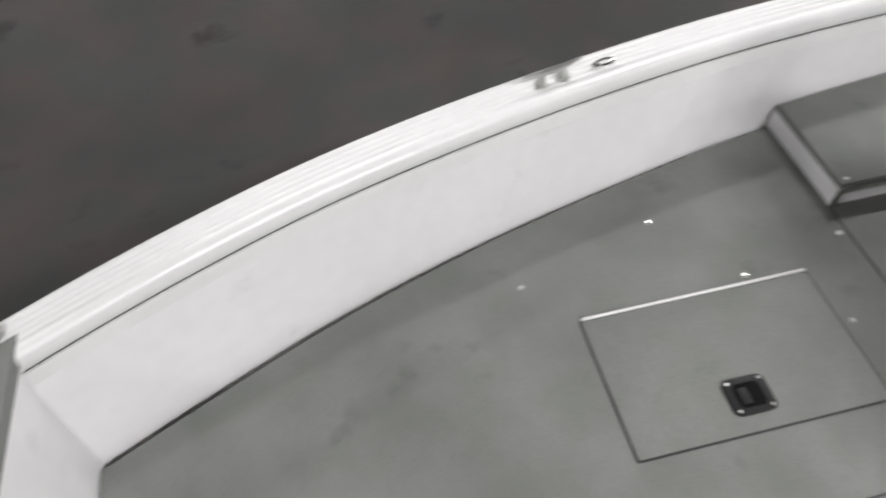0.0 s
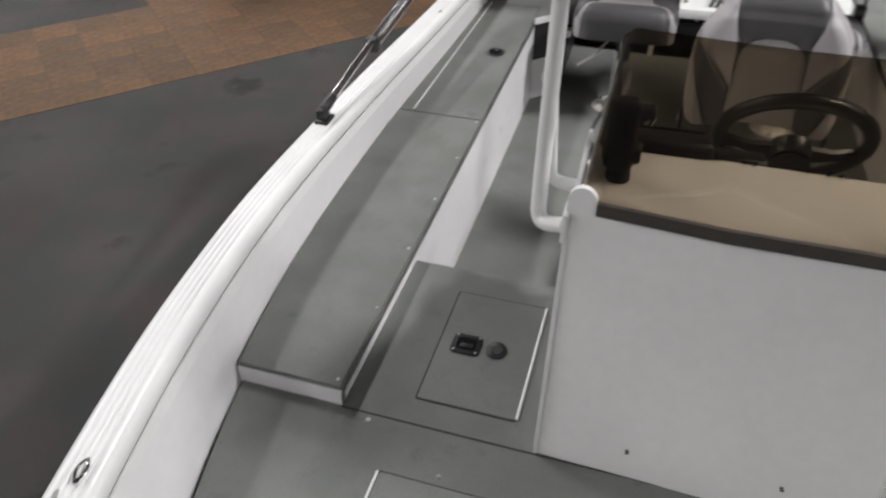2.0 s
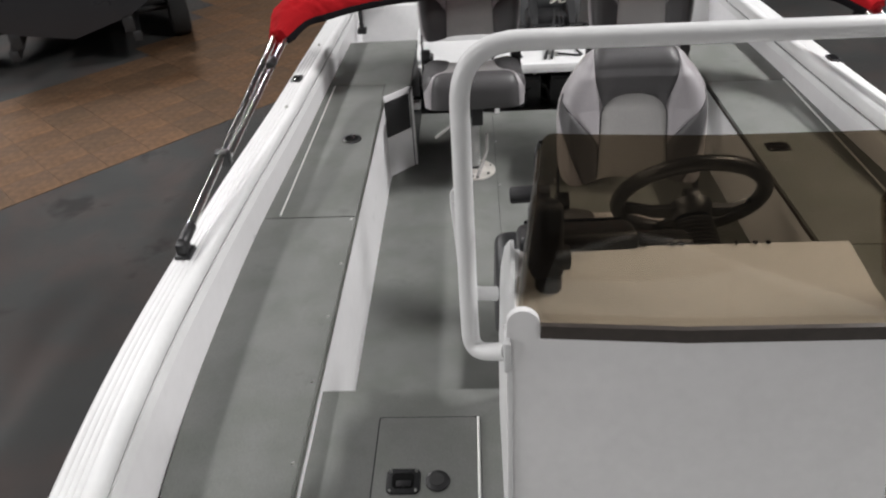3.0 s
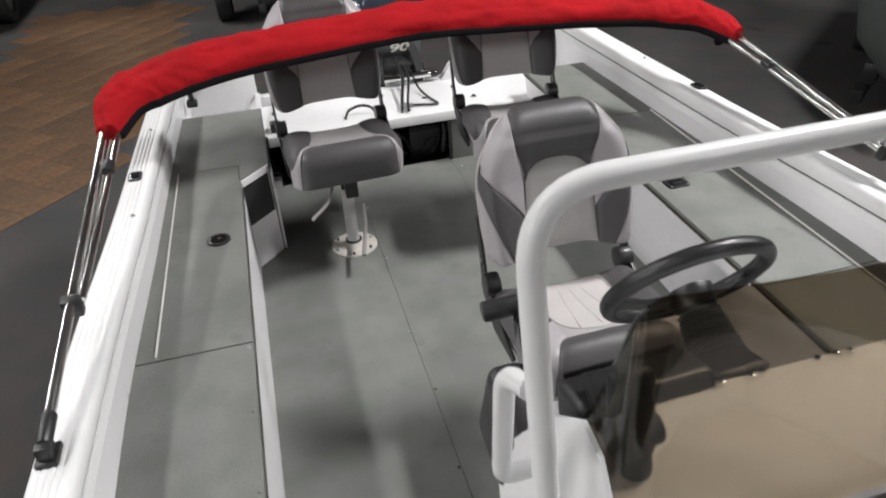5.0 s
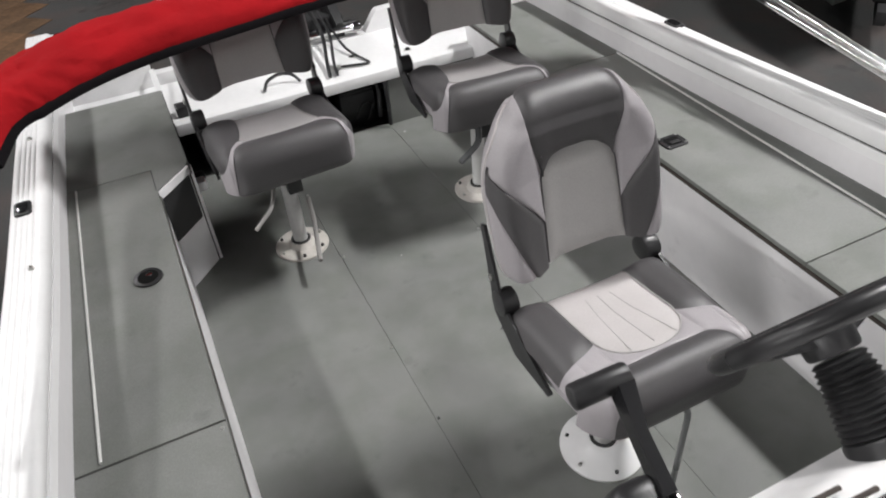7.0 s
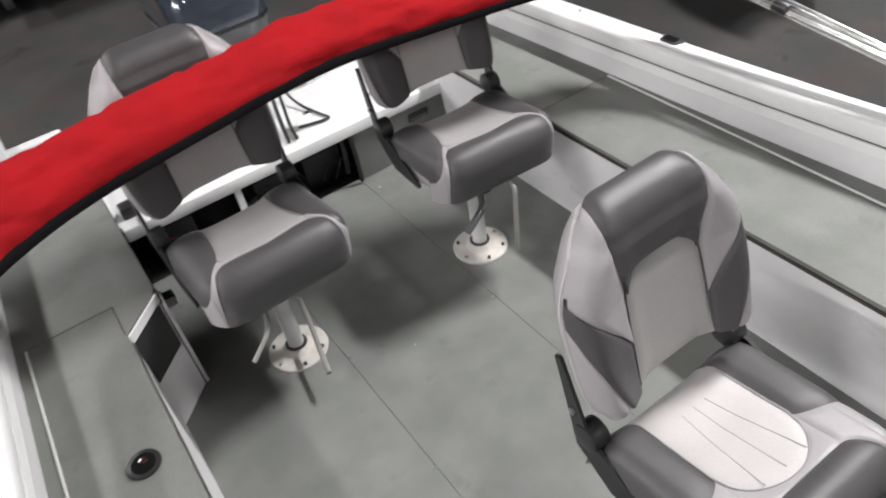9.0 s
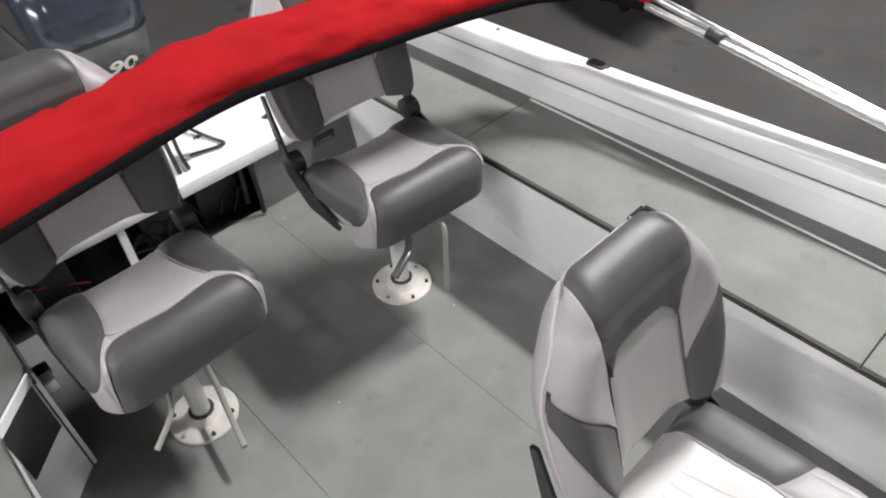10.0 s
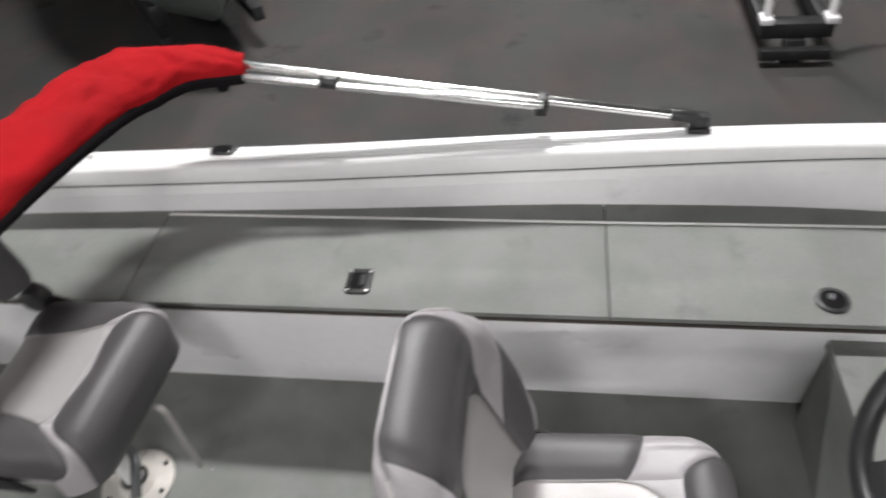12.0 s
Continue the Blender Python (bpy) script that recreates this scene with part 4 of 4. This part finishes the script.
part("column", cyl((0, 0, -0.178), (0, 0, -0.27), 0.062, 0.066, 28, 0.008), BLACK, wheel)

# ---- folded sun top ----
bim = empty("bimini_top", label="folded sun top in a red canvas boot on bright aluminium bows", category="bimini", kind="thing")
def bplane(x, y):
    return Vector((x, y, 0.61 + (y - 1.9) * 0.1775))
BOOT_X = (-1.072, -1.04, -0.93, -0.70, -0.35, 0.04, 0.40, 0.75, 1.01, 1.16, 1.212)
BOOT_Y = (3.05, 3.22, 3.325, 3.42, 3.485, 3.525, 3.495, 3.44, 3.37, 3.25, 3.08)
keys = [bplane(x, y) for x, y in zip(BOOT_X, BOOT_Y)]
idx = list(range(len(keys)))
center = []
for i in range(201):
    q = i / 200 * (len(keys) - 1)
    center.append(Vector([spline(idx, [k[c] for k in keys], q) for c in range(3)]))
rings, strap = [], []
nrm = Vector((0, -0.1775, 1)).normalized()
NB = 48
for i, p in enumerate(center):
    d = (center[min(i + 1, 200)] - center[max(i - 1, 0)]).normalized()
    out = nrm.cross(d).normalized()
    t = i / 200
    w = 0.104 * min(1, 0.34 + 4.2 * min(t, 1 - t)) * (1 + 0.05 * noise.noise(Vector((t * 9, 0, 3))))
    full = 0.066 * min(1, 0.5 + 4 * min(t, 1 - t))
    ring = []
    for k in range(NB):
        a = 2 * math.pi * k / NB
        calm = 1 - max(0.0, -math.cos(a)) ** 2.5 * 0.85
        fold = 0.20 * noise.noise(Vector((t * 13, math.cos(a) * 1.6, math.sin(a) * 1.6))) + 0.14 * noise.noise(Vector((t * 42, math.cos(a) * 2.0, math.sin(a) * 2.6))) + 0.06 * noise.noise(Vector((t * 110, math.cos(a) * 4, math.sin(a) * 5)))
        fold -= 0.15 * max(0.0, 1 - abs(noise.noise(Vector((t * 15 + 3, math.cos(a) * 0.9, math.sin(a) * 0.9)))) * 9)
        fold = 1 + calm * fold
        h = full if math.sin(a) > 0 else full * 0.72
        ring.append(p + out * (w * math.cos(a) * fold) + nrm * (h * math.sin(a) * fold))
    rings.append(ring)
    strap.append((p, out, w))
part("boot", loft(rings, closed=True, caps=True), RED, bim, "red canvas boot with soft folds", 70)
band = []
for p, out, w in strap:
    c = p - out * (w * 0.985) + nrm * (-0.012)
    band.append([c + out * 0.004 + nrm * 0.017, c - out * 0.009 + nrm * 0.011, c - out * 0.010 - nrm * 0.009, c + out * 0.008 - nrm * 0.015])
part("boot_webbing", loft(band, closed=True, caps=True), WEB, bim, "black webbing along the boot's edge", 70)
for side, mx, ex in ((-1, -1.118, -1.085), (1, 1.217, 1.222)):
    m0 = Vector((mx, 1.90, 0.645))
    e0 = bplane(ex, 3.16)
    dirn = (e0 - m0).normalized()
    lat = Vector((1, 0, 0))
    up = dirn.cross(lat).normalized()
    up = up if up.z > 0 else -up
    a = m0 + dirn * 0.03
    part("main_bow", tube([a, e0], 0.0125, 12), ALU, bim, "bright aluminium bow tube")
    c0 = m0 + dirn * 0.40
    part("second_bow", tube([c0 - up * 0.024 + lat * side * 0.004, e0 - up * 0.035], 0.0115, 12), ALU, bim, "bright aluminium bow tube")
    part("third_bow", tube([c0 + lat * side * -0.024, e0 + lat * side * -0.045 - up * 0.01], 0.0105, 12), ALU, bim)
    for dist in (0.40,):
        c = m0 + dirn * dist - up * 0.012
        bm = box(-0.022, 0.022, -0.016, 0.016, -0.028, 0.026, 0.006)
        bmesh.ops.transform(bm, matrix=Matrix.Translation(c) @ dirn.to_track_quat("Y", "Z").to_matrix().to_4x4(), verts=bm.verts)
        part("clamp", bm, BLACK, bim, "black plastic jaw slide")
    part("deck_hinge", box(mx - 0.022, mx + 0.022, 1.865, 1.925, 0.605, 0.622, 0.004), BLACK, bim)
    part("deck_hinge_eye", box(mx - 0.015, mx + 0.015, 1.872, 1.915, 0.62, 0.655, 0.006), BLACK, bim)
    part("eye_end", cyl(m0 + dirn * -0.005, m0 + dirn * 0.07, 0.0165, n=14, bevel=0.003), BLACK, bim, "black plastic eye end")
    bm = bmesh.new()
    bmesh.ops.create_uvsphere(bm, u_segments=16, v_segments=10, radius=0.018)
    bmesh.ops.transform(bm, matrix=Matrix.Translation(e0 + Vector((-side * 0.045, -0.02, -0.045))), verts=bm.verts)
    part("boot_tie", bm, WEB, bim)
    c = c0 + (e0 - c0).normalized() * 0.56 + lat * side * -0.034
    part("collar", cyl(c - dirn * 0.024, c + dirn * 0.024, 0.018, n=16, bevel=0.003), BLACK, bim, "black collar round the bow tube")

# ---- outboard motor ----
motor = empty("outboard_motor", pose(0.16, 4.95, 0.05), label="dark blue-grey outboard motor with a glossy cowl", category="outboard motor", kind="thing")
def cowl(zs):
    rings = []
    for z, w, y0, y1, r in zs:
        rings.append([(x, y + (y0 + y1) / 2, z) for x, y in rounded_rect(w, y1 - y0, r, 6)])
    return loft(rings, closed=True, caps=True)
part("upper_cowl", cowl([(0.50, 0.43, -0.27, 0.33, 0.12), (0.58, 0.45, -0.275, 0.34, 0.12), (0.68, 0.43, -0.25, 0.33, 0.12), (0.75, 0.37, -0.19, 0.30, 0.11), (0.785, 0.27, -0.11, 0.24, 0.09)]), COWL, motor, "glossy dark blue-grey upper cowl", 60)
part("lower_cowl", cowl([(0.12, 0.26, -0.16, 0.24, 0.09), (0.25, 0.39, -0.24, 0.31, 0.11), (0.49, 0.43, -0.27, 0.33, 0.12)]), COWL_GREY, motor, "grey lower cowl", 60)
part("seam_band", cowl([(0.488, 0.435, -0.273, 0.333, 0.12), (0.502, 0.435, -0.273, 0.333, 0.12)]), BLACK, motor)
part("midsection", cowl([(-0.6, 0.14, -0.08, 0.16, 0.05), (-0.2, 0.18, -0.10, 0.18, 0.06), (0.12, 0.22, -0.14, 0.22, 0.08)]), COWL_GREY, motor)
part("clamp_bracket", box(-0.15, 0.15, -0.40, -0.12, 0.245, 0.33, 0.02), BLACK_STEEL, motor, "black transom bracket")
part("steering_tube", cyl((-0.10, -0.475, 0.278), (0.20, -0.475, 0.278), 0.016, n=16, bevel=0.003), CHROME, motor, "bright steering tube")
part("ram_cap", cyl((0.165, -0.475, 0.278), (0.205, -0.475, 0.278), 0.021, n=16, bevel=0.004), BLACK_GLOSS, motor)
for x in (-0.11, 0.11):
    part("clamp_arm", loft([[(x - 0.018, -0.455, 0.235), (x + 0.018, -0.455, 0.235), (x + 0.018, -0.455, 0.30), (x - 0.018, -0.455, 0.30)], [(x - 0.024, -0.36, 0.235), (x + 0.024, -0.36, 0.235), (x + 0.024, -0.36, 0.37), (x - 0.024, -0.36, 0.37)], [(x - 0.024, -0.14, 0.235), (x + 0.024, -0.14, 0.235), (x + 0.024, -0.14, 0.40), (x - 0.024, -0.14, 0.40)]], closed=True, caps=True), BLACK_STEEL, motor, "black clamp arm over the transom")
part("tilt_tube", cyl((-0.2, -0.40, 0.262), (0.2, -0.40, 0.262), 0.022, n=14), BLACK, motor)
txt = bpy.data.curves.new("decal_text", "FONT")
txt.body, txt.size, txt.extrude, txt.shear = "90", 0.062, 0.0015, 0.2
txt.offset = 0.0015
to = new("decal_tmp", txt)
me = bpy.data.meshes.new_from_object(to.evaluated_get(bpy.context.evaluated_depsgraph_get()))
bpy.data.objects.remove(to)
me.materials.append(DECAL)
dec = new("decal", me)
dec.parent = motor
dec.matrix_basis = pose(-0.022, -0.2725, 0.362, 90, 0, 0) @ Matrix.Diagonal((1.85, 1, 1, 1))
tagged(dec, "silver number 90 on the cowl")

# cables over the splash well and in the bilge
def hose(name, pts, r, material, label):
    return tagged(part(name, tube(smooth_path(pts, 0.12, 8), r, 10), material), label, "hose", "hoses and cables", "thing")


hose("control_cable", [(0.078, 4.10, 0.29), (0.10, 4.20, 0.305), (0.155, 4.40, 0.362), (0.17, 4.66, 0.385)], 0.0085, BLACK, "thick black control cable over the splash well")
hose("control_cable", [(0.112, 4.10, 0.29), (0.13, 4.20, 0.302), (0.19, 4.40, 0.360), (0.20, 4.66, 0.38)], 0.0072, BLACK, "thick black control cable over the splash well")
hose("fuel_hose", [(0.22, 4.66, 0.385), (0.215, 4.44, 0.345), (0.228, 4.33, 0.297), (0.258, 4.23, 0.287), (0.285, 4.145, 0.286), (0.25, 4.143, 0.287), (0.15, 4.168, 0.29)], 0.0062, BLACK, "thin black fuel hose bent sharply on the splash well")
hose("hose_fitting", [(0.152, 4.166, 0.29), (0.105, 4.18, 0.292)], 0.0105, BRUSHED, "bright metal hose fitting on the splash well")
hose("wiring_loop", [(-0.211, 4.13, 0.285), (-0.19, 4.16, 0.315), (-0.125, 4.185, 0.325), (-0.07, 4.17, 0.315), (-0.047, 4.14, 0.285)], 0.0075, BLACK, "short loop of black cable")
plug = empty("drain_plug", pose(0.487, 4.189, 0.278), label="small black drain plug in the white splash well", category="plug", kind="thing")
part("plug", cyl((0, 0, 0), (0, 0, 0.01), 0.012, 0.009, 14, 0.002), BLACK, plug)
part("washer", cyl((0, 0, 0), (0, 0, 0.002), 0.018, n=16), BRUSHED, plug)
spot = empty("well_drain", pose(0.236, 4.262, 0.278), label="small dark drain in the splash well floor", category="drain", kind="thing")
part("flange", cyl((0, 0, 0), (0, 0, 0.003), 0.018, 0.015, 18), BRUSHED, spot)
part("hole", cyl((0, 0, 0.0028), (0, 0, 0.0036), 0.011, n=16), SEAM_AND_SHADE, spot)
hose("bilge_hose", [(0.28, 4.10, 0.03), (0.31, 4.14, 0.16), (0.27, 4.2, 0.25)], 0.012, BLACK, "black hose in the bilge opening")
hose("bilge_hose", [(0.308, 4.035, 0.012), (0.306, 4.03, 0.15), (0.303, 4.05, 0.25)], 0.009, BLACK, "black hose in the bilge opening")
hose("bilge_hose", [(-0.05, 4.12, 0.0), (0.02, 4.2, 0.12), (0.1, 4.3, 0.05)], 0.014, BLACK, "black hose in the bilge opening")
for x, cap in ((-0.45, RUST_RED), (-0.02, BLACK), (0.2, BLACK)):
    bat = empty("battery", pose(x, 4.27, -0.02), label="black boat battery in the dark bilge", category="battery", group="batteries", kind="thing")
    part("case", box(-0.085, 0.085, -0.12, 0.12, 0, 0.17, 0.008), BLACK, bat)
    part("top", box(-0.08, 0.08, -0.115, 0.115, 0.17, 0.185, 0.005), BLACK_STEEL, bat)
    for tx, m in ((-0.05, cap), (0.05, BRUSHED)):
        part("terminal", cyl((tx, -0.08, 0.18), (tx, -0.08, 0.21), 0.012, n=12, bevel=0.002), m, bat)

rng = random.Random(11)
for k in range(9):
    x0 = rng.uniform(-0.5, 0.22)
    pts = [(x0, 4.09 + 0.05 * rng.random(), 0.02 + 0.1 * rng.random()), (x0 + rng.uniform(-0.06, 0.06), 4.12, rng.uniform(0.05, 0.16)), (x0 + rng.uniform(0.03, 0.12), 4.12 + 0.08 * rng.random(), rng.uniform(0.03, 0.15)), (x0 + rng.uniform(0.08, 0.2), 4.15, 0.02)]
    hose("bilge_wire", pts, rng.choice((0.004, 0.005, 0.007)), rng.choice((BLACK, BLACK, BLACK, RUST_RED)), "loose wire lying in the dark bilge opening")

# ---- gunwale fittings ----
def cleat(x, y, z, turn, size=0.13):
    c = empty("mooring_cleat", pose(x, y, z, 0, 0, turn), label="polished steel mooring cleat on the gunwale", category="cleat", group="gunwale cleats", kind="thing")
    for s_ in (-1, 1):
        part("leg", cyl((0, s_ * 0.025, 0), (0, s_ * 0.022, 0.026), 0.009, 0.007, 12), BRUSHED, c)
        part("foot", cyl((0, s_ * 0.025, 0), (0, s_ * 0.025, 0.004), 0.014, n=14), BRUSHED, c)
    part("horn", tube([(0, -size / 2, 0.034), (0, -size / 4, 0.029), (0, 0, 0.028), (0, size / 4, 0.029), (0, size / 2, 0.034)], lambda t: 0.003 + 0.004 * math.sin(math.pi * t), 10), BRUSHED, c)
    return c


def stud_ring(x, y, z):
    c = empty("rope_guide", pose(x, y, z, 0, 0, 12), label="small polished rope guide on the gunwale", category="rope guide", group="rope guides", kind="thing")
    pts = [(0.009 * math.cos(2 * math.pi * k / 20), 0.018 * math.sin(2 * math.pi * k / 20), 0.006) for k in range(21)]
    part("ring", tube(pts, 0.0032, 8, caps=False), CHROME, c)
    for s_ in (-1, 1):
        part("foot", cyl((0, s_ * 0.02, 0), (0, s_ * 0.02, 0.006), 0.006, n=10), CHROME, c)
    return c


cleat(-0.956, 0.49, 0.648, 13)
stud_ring(-0.98, 0.608, 0.646)
cleat(1.036, 0.49, 0.648, -13)
for x, y in ((-1.068, 3.197), (1.162, 3.20)):
    rod = empty("rod_holder", pose(x, y, sheer(y)), label="black plastic rod holder cap let into the gunwale", category="rod holder", group="gunwale rod holders", kind="thing")
    part("flange", slab(rounded_rect(0.045, 0.07, 0.012), -0.001, 0.006, 0.002), BLACK, rod)
    part("cap", slab(rounded_rect(0.03, 0.05, 0.01), 0.005, 0.009, 0.002), BLACK_GLOSS, rod)
for x, y in ((1.135, 3.605), (-1.045, 3.62), (-1.05, 2.9)):
    st = empty("snap_stud", pose(x, y, sheer(y)), label="small bright stud on the gunwale", category="stud", group="gunwale studs", kind="thing")
    part("stud", cyl((0, 0, 0), (0, 0, 0.009), 0.0055, 0.004, 12, 0.001), BRUSHED, st)
    part("washer", cyl((0, 0, 0), (0, 0, 0.003), 0.0085, n=16), BRUSHED, st)
post = empty("light_plug", pose(-0.93, 4.25, BENCH_Z), label="black plug-in light base at the stern end of the bench", category="socket", kind="thing")
part("base", box(-0.025, 0.025, -0.025, 0.025, 0, 0.03, 0.006), BLACK, post)
part("stem", cyl((0, 0, 0.03), (0, 0, 0.13), 0.014, 0.012, 16, 0.003), BLACK, post)

for x in (-0.92, 1.02):
    lt = empty("stern_socket", pose(x, 4.472, 0.57), label="round black light socket on the stern corner", category="socket", group="stern sockets", kind="thing")
    part("flange", cyl((0, 0, 0), (0, 0, 0.012), 0.03, 0.026, 24, 0.003), BLACK, lt)
    part("cap", cyl((0, 0, 0.012), (0, 0, 0.026), 0.018, 0.015, 20, 0.003), BLACK_GLOSS, lt)
lt = empty("bow_rod_socket", pose(-0.60, -0.505, 0.672), label="small pale fitting on the bow deck", category="fitting", kind="thing")
part("flange", cyl((0, 0, 0), (0, 0, 0.008), 0.022, 0.018, 20, 0.002), BRUSHED, lt)

# crumbs and dust on the cockpit floor
rng = random.Random(7)
bm = bmesh.new()
for k in range(9):
    x, y = rng.uniform(-0.55, 0.62), 4.0 - 1.1 * rng.random() ** 1.5
    w = 0.0012 + 0.0022 * rng.random() ** 3
    vs = [bm.verts.new((x + w * math.cos(a) * rng.uniform(0.6, 1.5), y + w * math.sin(a) * rng.uniform(0.6, 1.5), 0.0005)) for a in (0, 1.3, 2.5, 3.8, 5.0)]
    top = bm.verts.new((x, y, 0.0005 + w * 0.8))
    for i in range(5):
        bm.faces.new((vs[i], vs[(i + 1) % 5], top))
tagged(part("floor_crumbs", bm, VINYL_PALE), "pale crumbs and grit scattered on the cockpit floor", "dirt", kind="stuff")

# ---- other boats and trailers standing round ----
def tyre_wheel(parent, x, y, r=0.32):
    c = Vector((x, y, GROUND + r))
    prof = [(r * 0.58, -0.085), (r * 0.85, -0.1), (r * 0.97, -0.085), (r, -0.05), (r, 0.05), (r * 0.97, 0.085), (r * 0.85, 0.1), (r * 0.58, 0.085)]
    rings = [[c + Vector((dx, q * math.cos(2 * math.pi * k / 36), q * math.sin(2 * math.pi * k / 36))) for k in range(36)] for q, dx in prof]
    w = empty("wheel")
    w.parent = parent
    part("tyre", loft(rings, closed=True), RUBBER, w)
    part("rim", cyl(c + Vector((-0.07, 0, 0)), c + Vector((0.07, 0, 0)), r * 0.6, n=28, bevel=0.01), BRUSHED, w)


def other_boat(x, y, turn, hull, label, length=4.6, axle=-1.5, tongue=True, width=1.05, sink=0.0):
    """A hull on a trailer, for the background."""
    b = empty("parked_boat", label=label, category="boat", group="boats in the showroom", kind="thing")
    rings = []
    for t in span(0, 1, 24):
        yy = (t - 0.5) * length
        w = width * (1 - max(0, (t - 0.55) / 0.45) ** 2.2) + 0.01
        rings.append([(w * f, yy, z + 0.2 * max(0, t - 0.7) + (0.32 * max(0, (t - 0.7) / 0.3) ** 2 if z < 0.2 else 0.0)) for f, z in ((-0.93, 0.66), (-1.0, 0.68), (-1.02, 0.62), (-0.97, 0.3), (-0.86, -0.05), (-0.5, -0.27), (0.0, -0.40), (0.5, -0.27), (0.86, -0.05), (0.97, 0.3), (1.02, 0.62), (1.0, 0.68), (0.93, 0.66))])
    part("hull", loft(rings, closed=True, caps=True), hull, b)
    for k in (2, 10):
        part("rub_rail", tube([r_[k] for r_ in rings], 0.022, 8), BLACK, b)
    part("deck", loft([[Vector(r_[0]) + Vector((0, 0, 0.012)), Vector(r_[12]) + Vector((0, 0, 0.012))] for r_ in rings]), DECK, b)
    kx = width / 1.05
    tr = empty("boat_trailer", label="black steel boat trailer with rubber tyres", category="trailer", group="trailers", kind="thing")
    for s_ in (-1, 1):
        part("beam", box(s_ * 0.55 * kx - 0.04, s_ * 0.55 * kx + 0.04, -length / 2, length * 0.35, -0.52, -0.42, 0.006), BLACK_STEEL, tr)
        part("bunk", box(s_ * 0.5 * kx - 0.05, s_ * 0.5 * kx + 0.05, -length / 2, length * 0.3, -0.42, -0.26, 0.006), BLACK_STEEL, tr)
        part("fender", box(s_ * kx - 0.13, s_ * kx + 0.13, axle - 0.42, axle + 0.42, -0.08, -0.05, 0.01), BLACK_STEEL, tr)
        tyre_wheel(tr, s_ * kx, axle)
    part("axle", cyl((-kx, axle, GROUND + 0.32), (kx, axle, GROUND + 0.32), 0.035, n=14), BLACK_STEEL, tr)
    if tongue:
        part("tongue", box(-0.05, 0.05, length * 0.3, length * 0.72, -0.52, -0.42, 0.006), BLACK_STEEL, tr)
        part("jack", box(-0.05, 0.05, length * 0.67, length * 0.70, GROUND, -0.30, 0.008), BLACK_STEEL, tr)
    for o, dz in ((b, -sink), (tr, 0.0)):
        o.matrix_world = pose(x, y, dz, 0, 0, turn)
    return b


other_boat(-5.05, 8.98, 24.6, HULL_DARK, "dark hulled boat standing beyond the tiled aisle")
other_boat(0.1, 11.8, 0, HULL_DARK, "dark hulled boat standing behind the stern")
other_boat(-4.7, 13.0, 0, HULL_DARK, "dark hulled boat parked far back in the hall")
other_boat(4.84, 5.33, 128, HULL_GREY, "small grey-green boat standing on a trailer alongside", length=3.4, axle=-0.9, tongue=False, width=0.62, sink=0.12)

# rear end of another trailer: crossbar, beams and two white guide posts
tr = empty("trailer_rear", pose(3.84, 0.83, -0.06), label="rear end of a black trailer with white guide posts", category="trailer", group="trailers", kind="thing")
part("crossbar", box(-0.05, 0.05, -0.21, 0.21, -0.53, -0.43, 0.008), BLACK_STEEL, tr)
part("light_bar", box(-0.12, -0.06, -0.2, 0.2, -0.64, -0.57, 0.008), BLACK_STEEL, tr)
part("skid", box(-0.07, 0.0, -0.06, 0.06, GROUND + 0.06, -0.53, 0.006), BLACK_STEEL, tr)
for s_ in (-1, 1):
    part("beam", box(0.05, 1.8, s_ * 0.175 - 0.035, s_ * 0.175 + 0.035, -0.53, -0.44, 0.006), BLACK_STEEL, tr)
    part("guide_post", cyl((-0.01, s_ * 0.185, -0.42), (0.03, s_ * 0.185, 0.22), 0.024, n=16), WHITE, tr, "white plastic guide post")
    part("post_foot", box(-0.06, 0.04, s_ * 0.185 - 0.036, s_ * 0.185 + 0.036, -0.435, -0.395, 0.006), WHITE, tr)
part("leg", box(1.5, 1.58, -0.3, 0.3, GROUND + 0.06, -0.53, 0.006), BLACK_STEEL, tr)

# ---- tiled aisle: brown slate that crosses the carpet and bends aft ----
aisle = empty("tiled_aisle", label="brown slate tiles laid across the charcoal carpet", category="tiles", kind="structure")
NEAR = ((-8.5, -0.9), (-5.33, 2.46), (-2.7, 5.14), (-1.9, 6.2), (-1.5, 8.0), (-1.3, 12.5))
FAR = ((-9.8, 0.3), (-6.7, 3.4), (-5.1, 5.47), (-4.6, 6.2), (-3.9, 6.9), (-3.5, 8.5), (-3.4, 12.5))


def within(x, y):
    poly = NEAR + FAR[::-1]
    inside = False
    for (ax, ay), (bx, by) in zip(poly, poly[1:] + poly[:1]):
        if (ay > y) != (by > y) and x < ax + (y - ay) / (by - ay) * (bx - ax):
            inside = not inside
    return inside


TS = 0.34
tile_mesh = finish(box(-TS / 2 + 0.001, TS / 2 - 0.001, -TS / 2 + 0.001, TS / 2 - 0.001, 0, 0.004, 0.001, seg=1), TILE)
ang = math.atan2(0.733, 0.68)
places = []
for i in range(-30, 40):
    for j in range(-14, 22):
        q = Matrix.Rotation(ang, 3, "Z") @ Vector((i * TS, j * TS, 0)) + Vector((-4.0, 4.2, 0))
        if within(q.x, q.y) and q.y < 11.5:
            places.append(q)
places.sort(key=lambda q: (q - Vector((0, 2, 0))).length)
for q in places[:300]:
    o = new("tile", tile_mesh)
    o.matrix_world = Matrix.Translation((q.x, q.y, GROUND)) @ Matrix.Rotation(ang, 4, "Z")
    o.parent = aisle
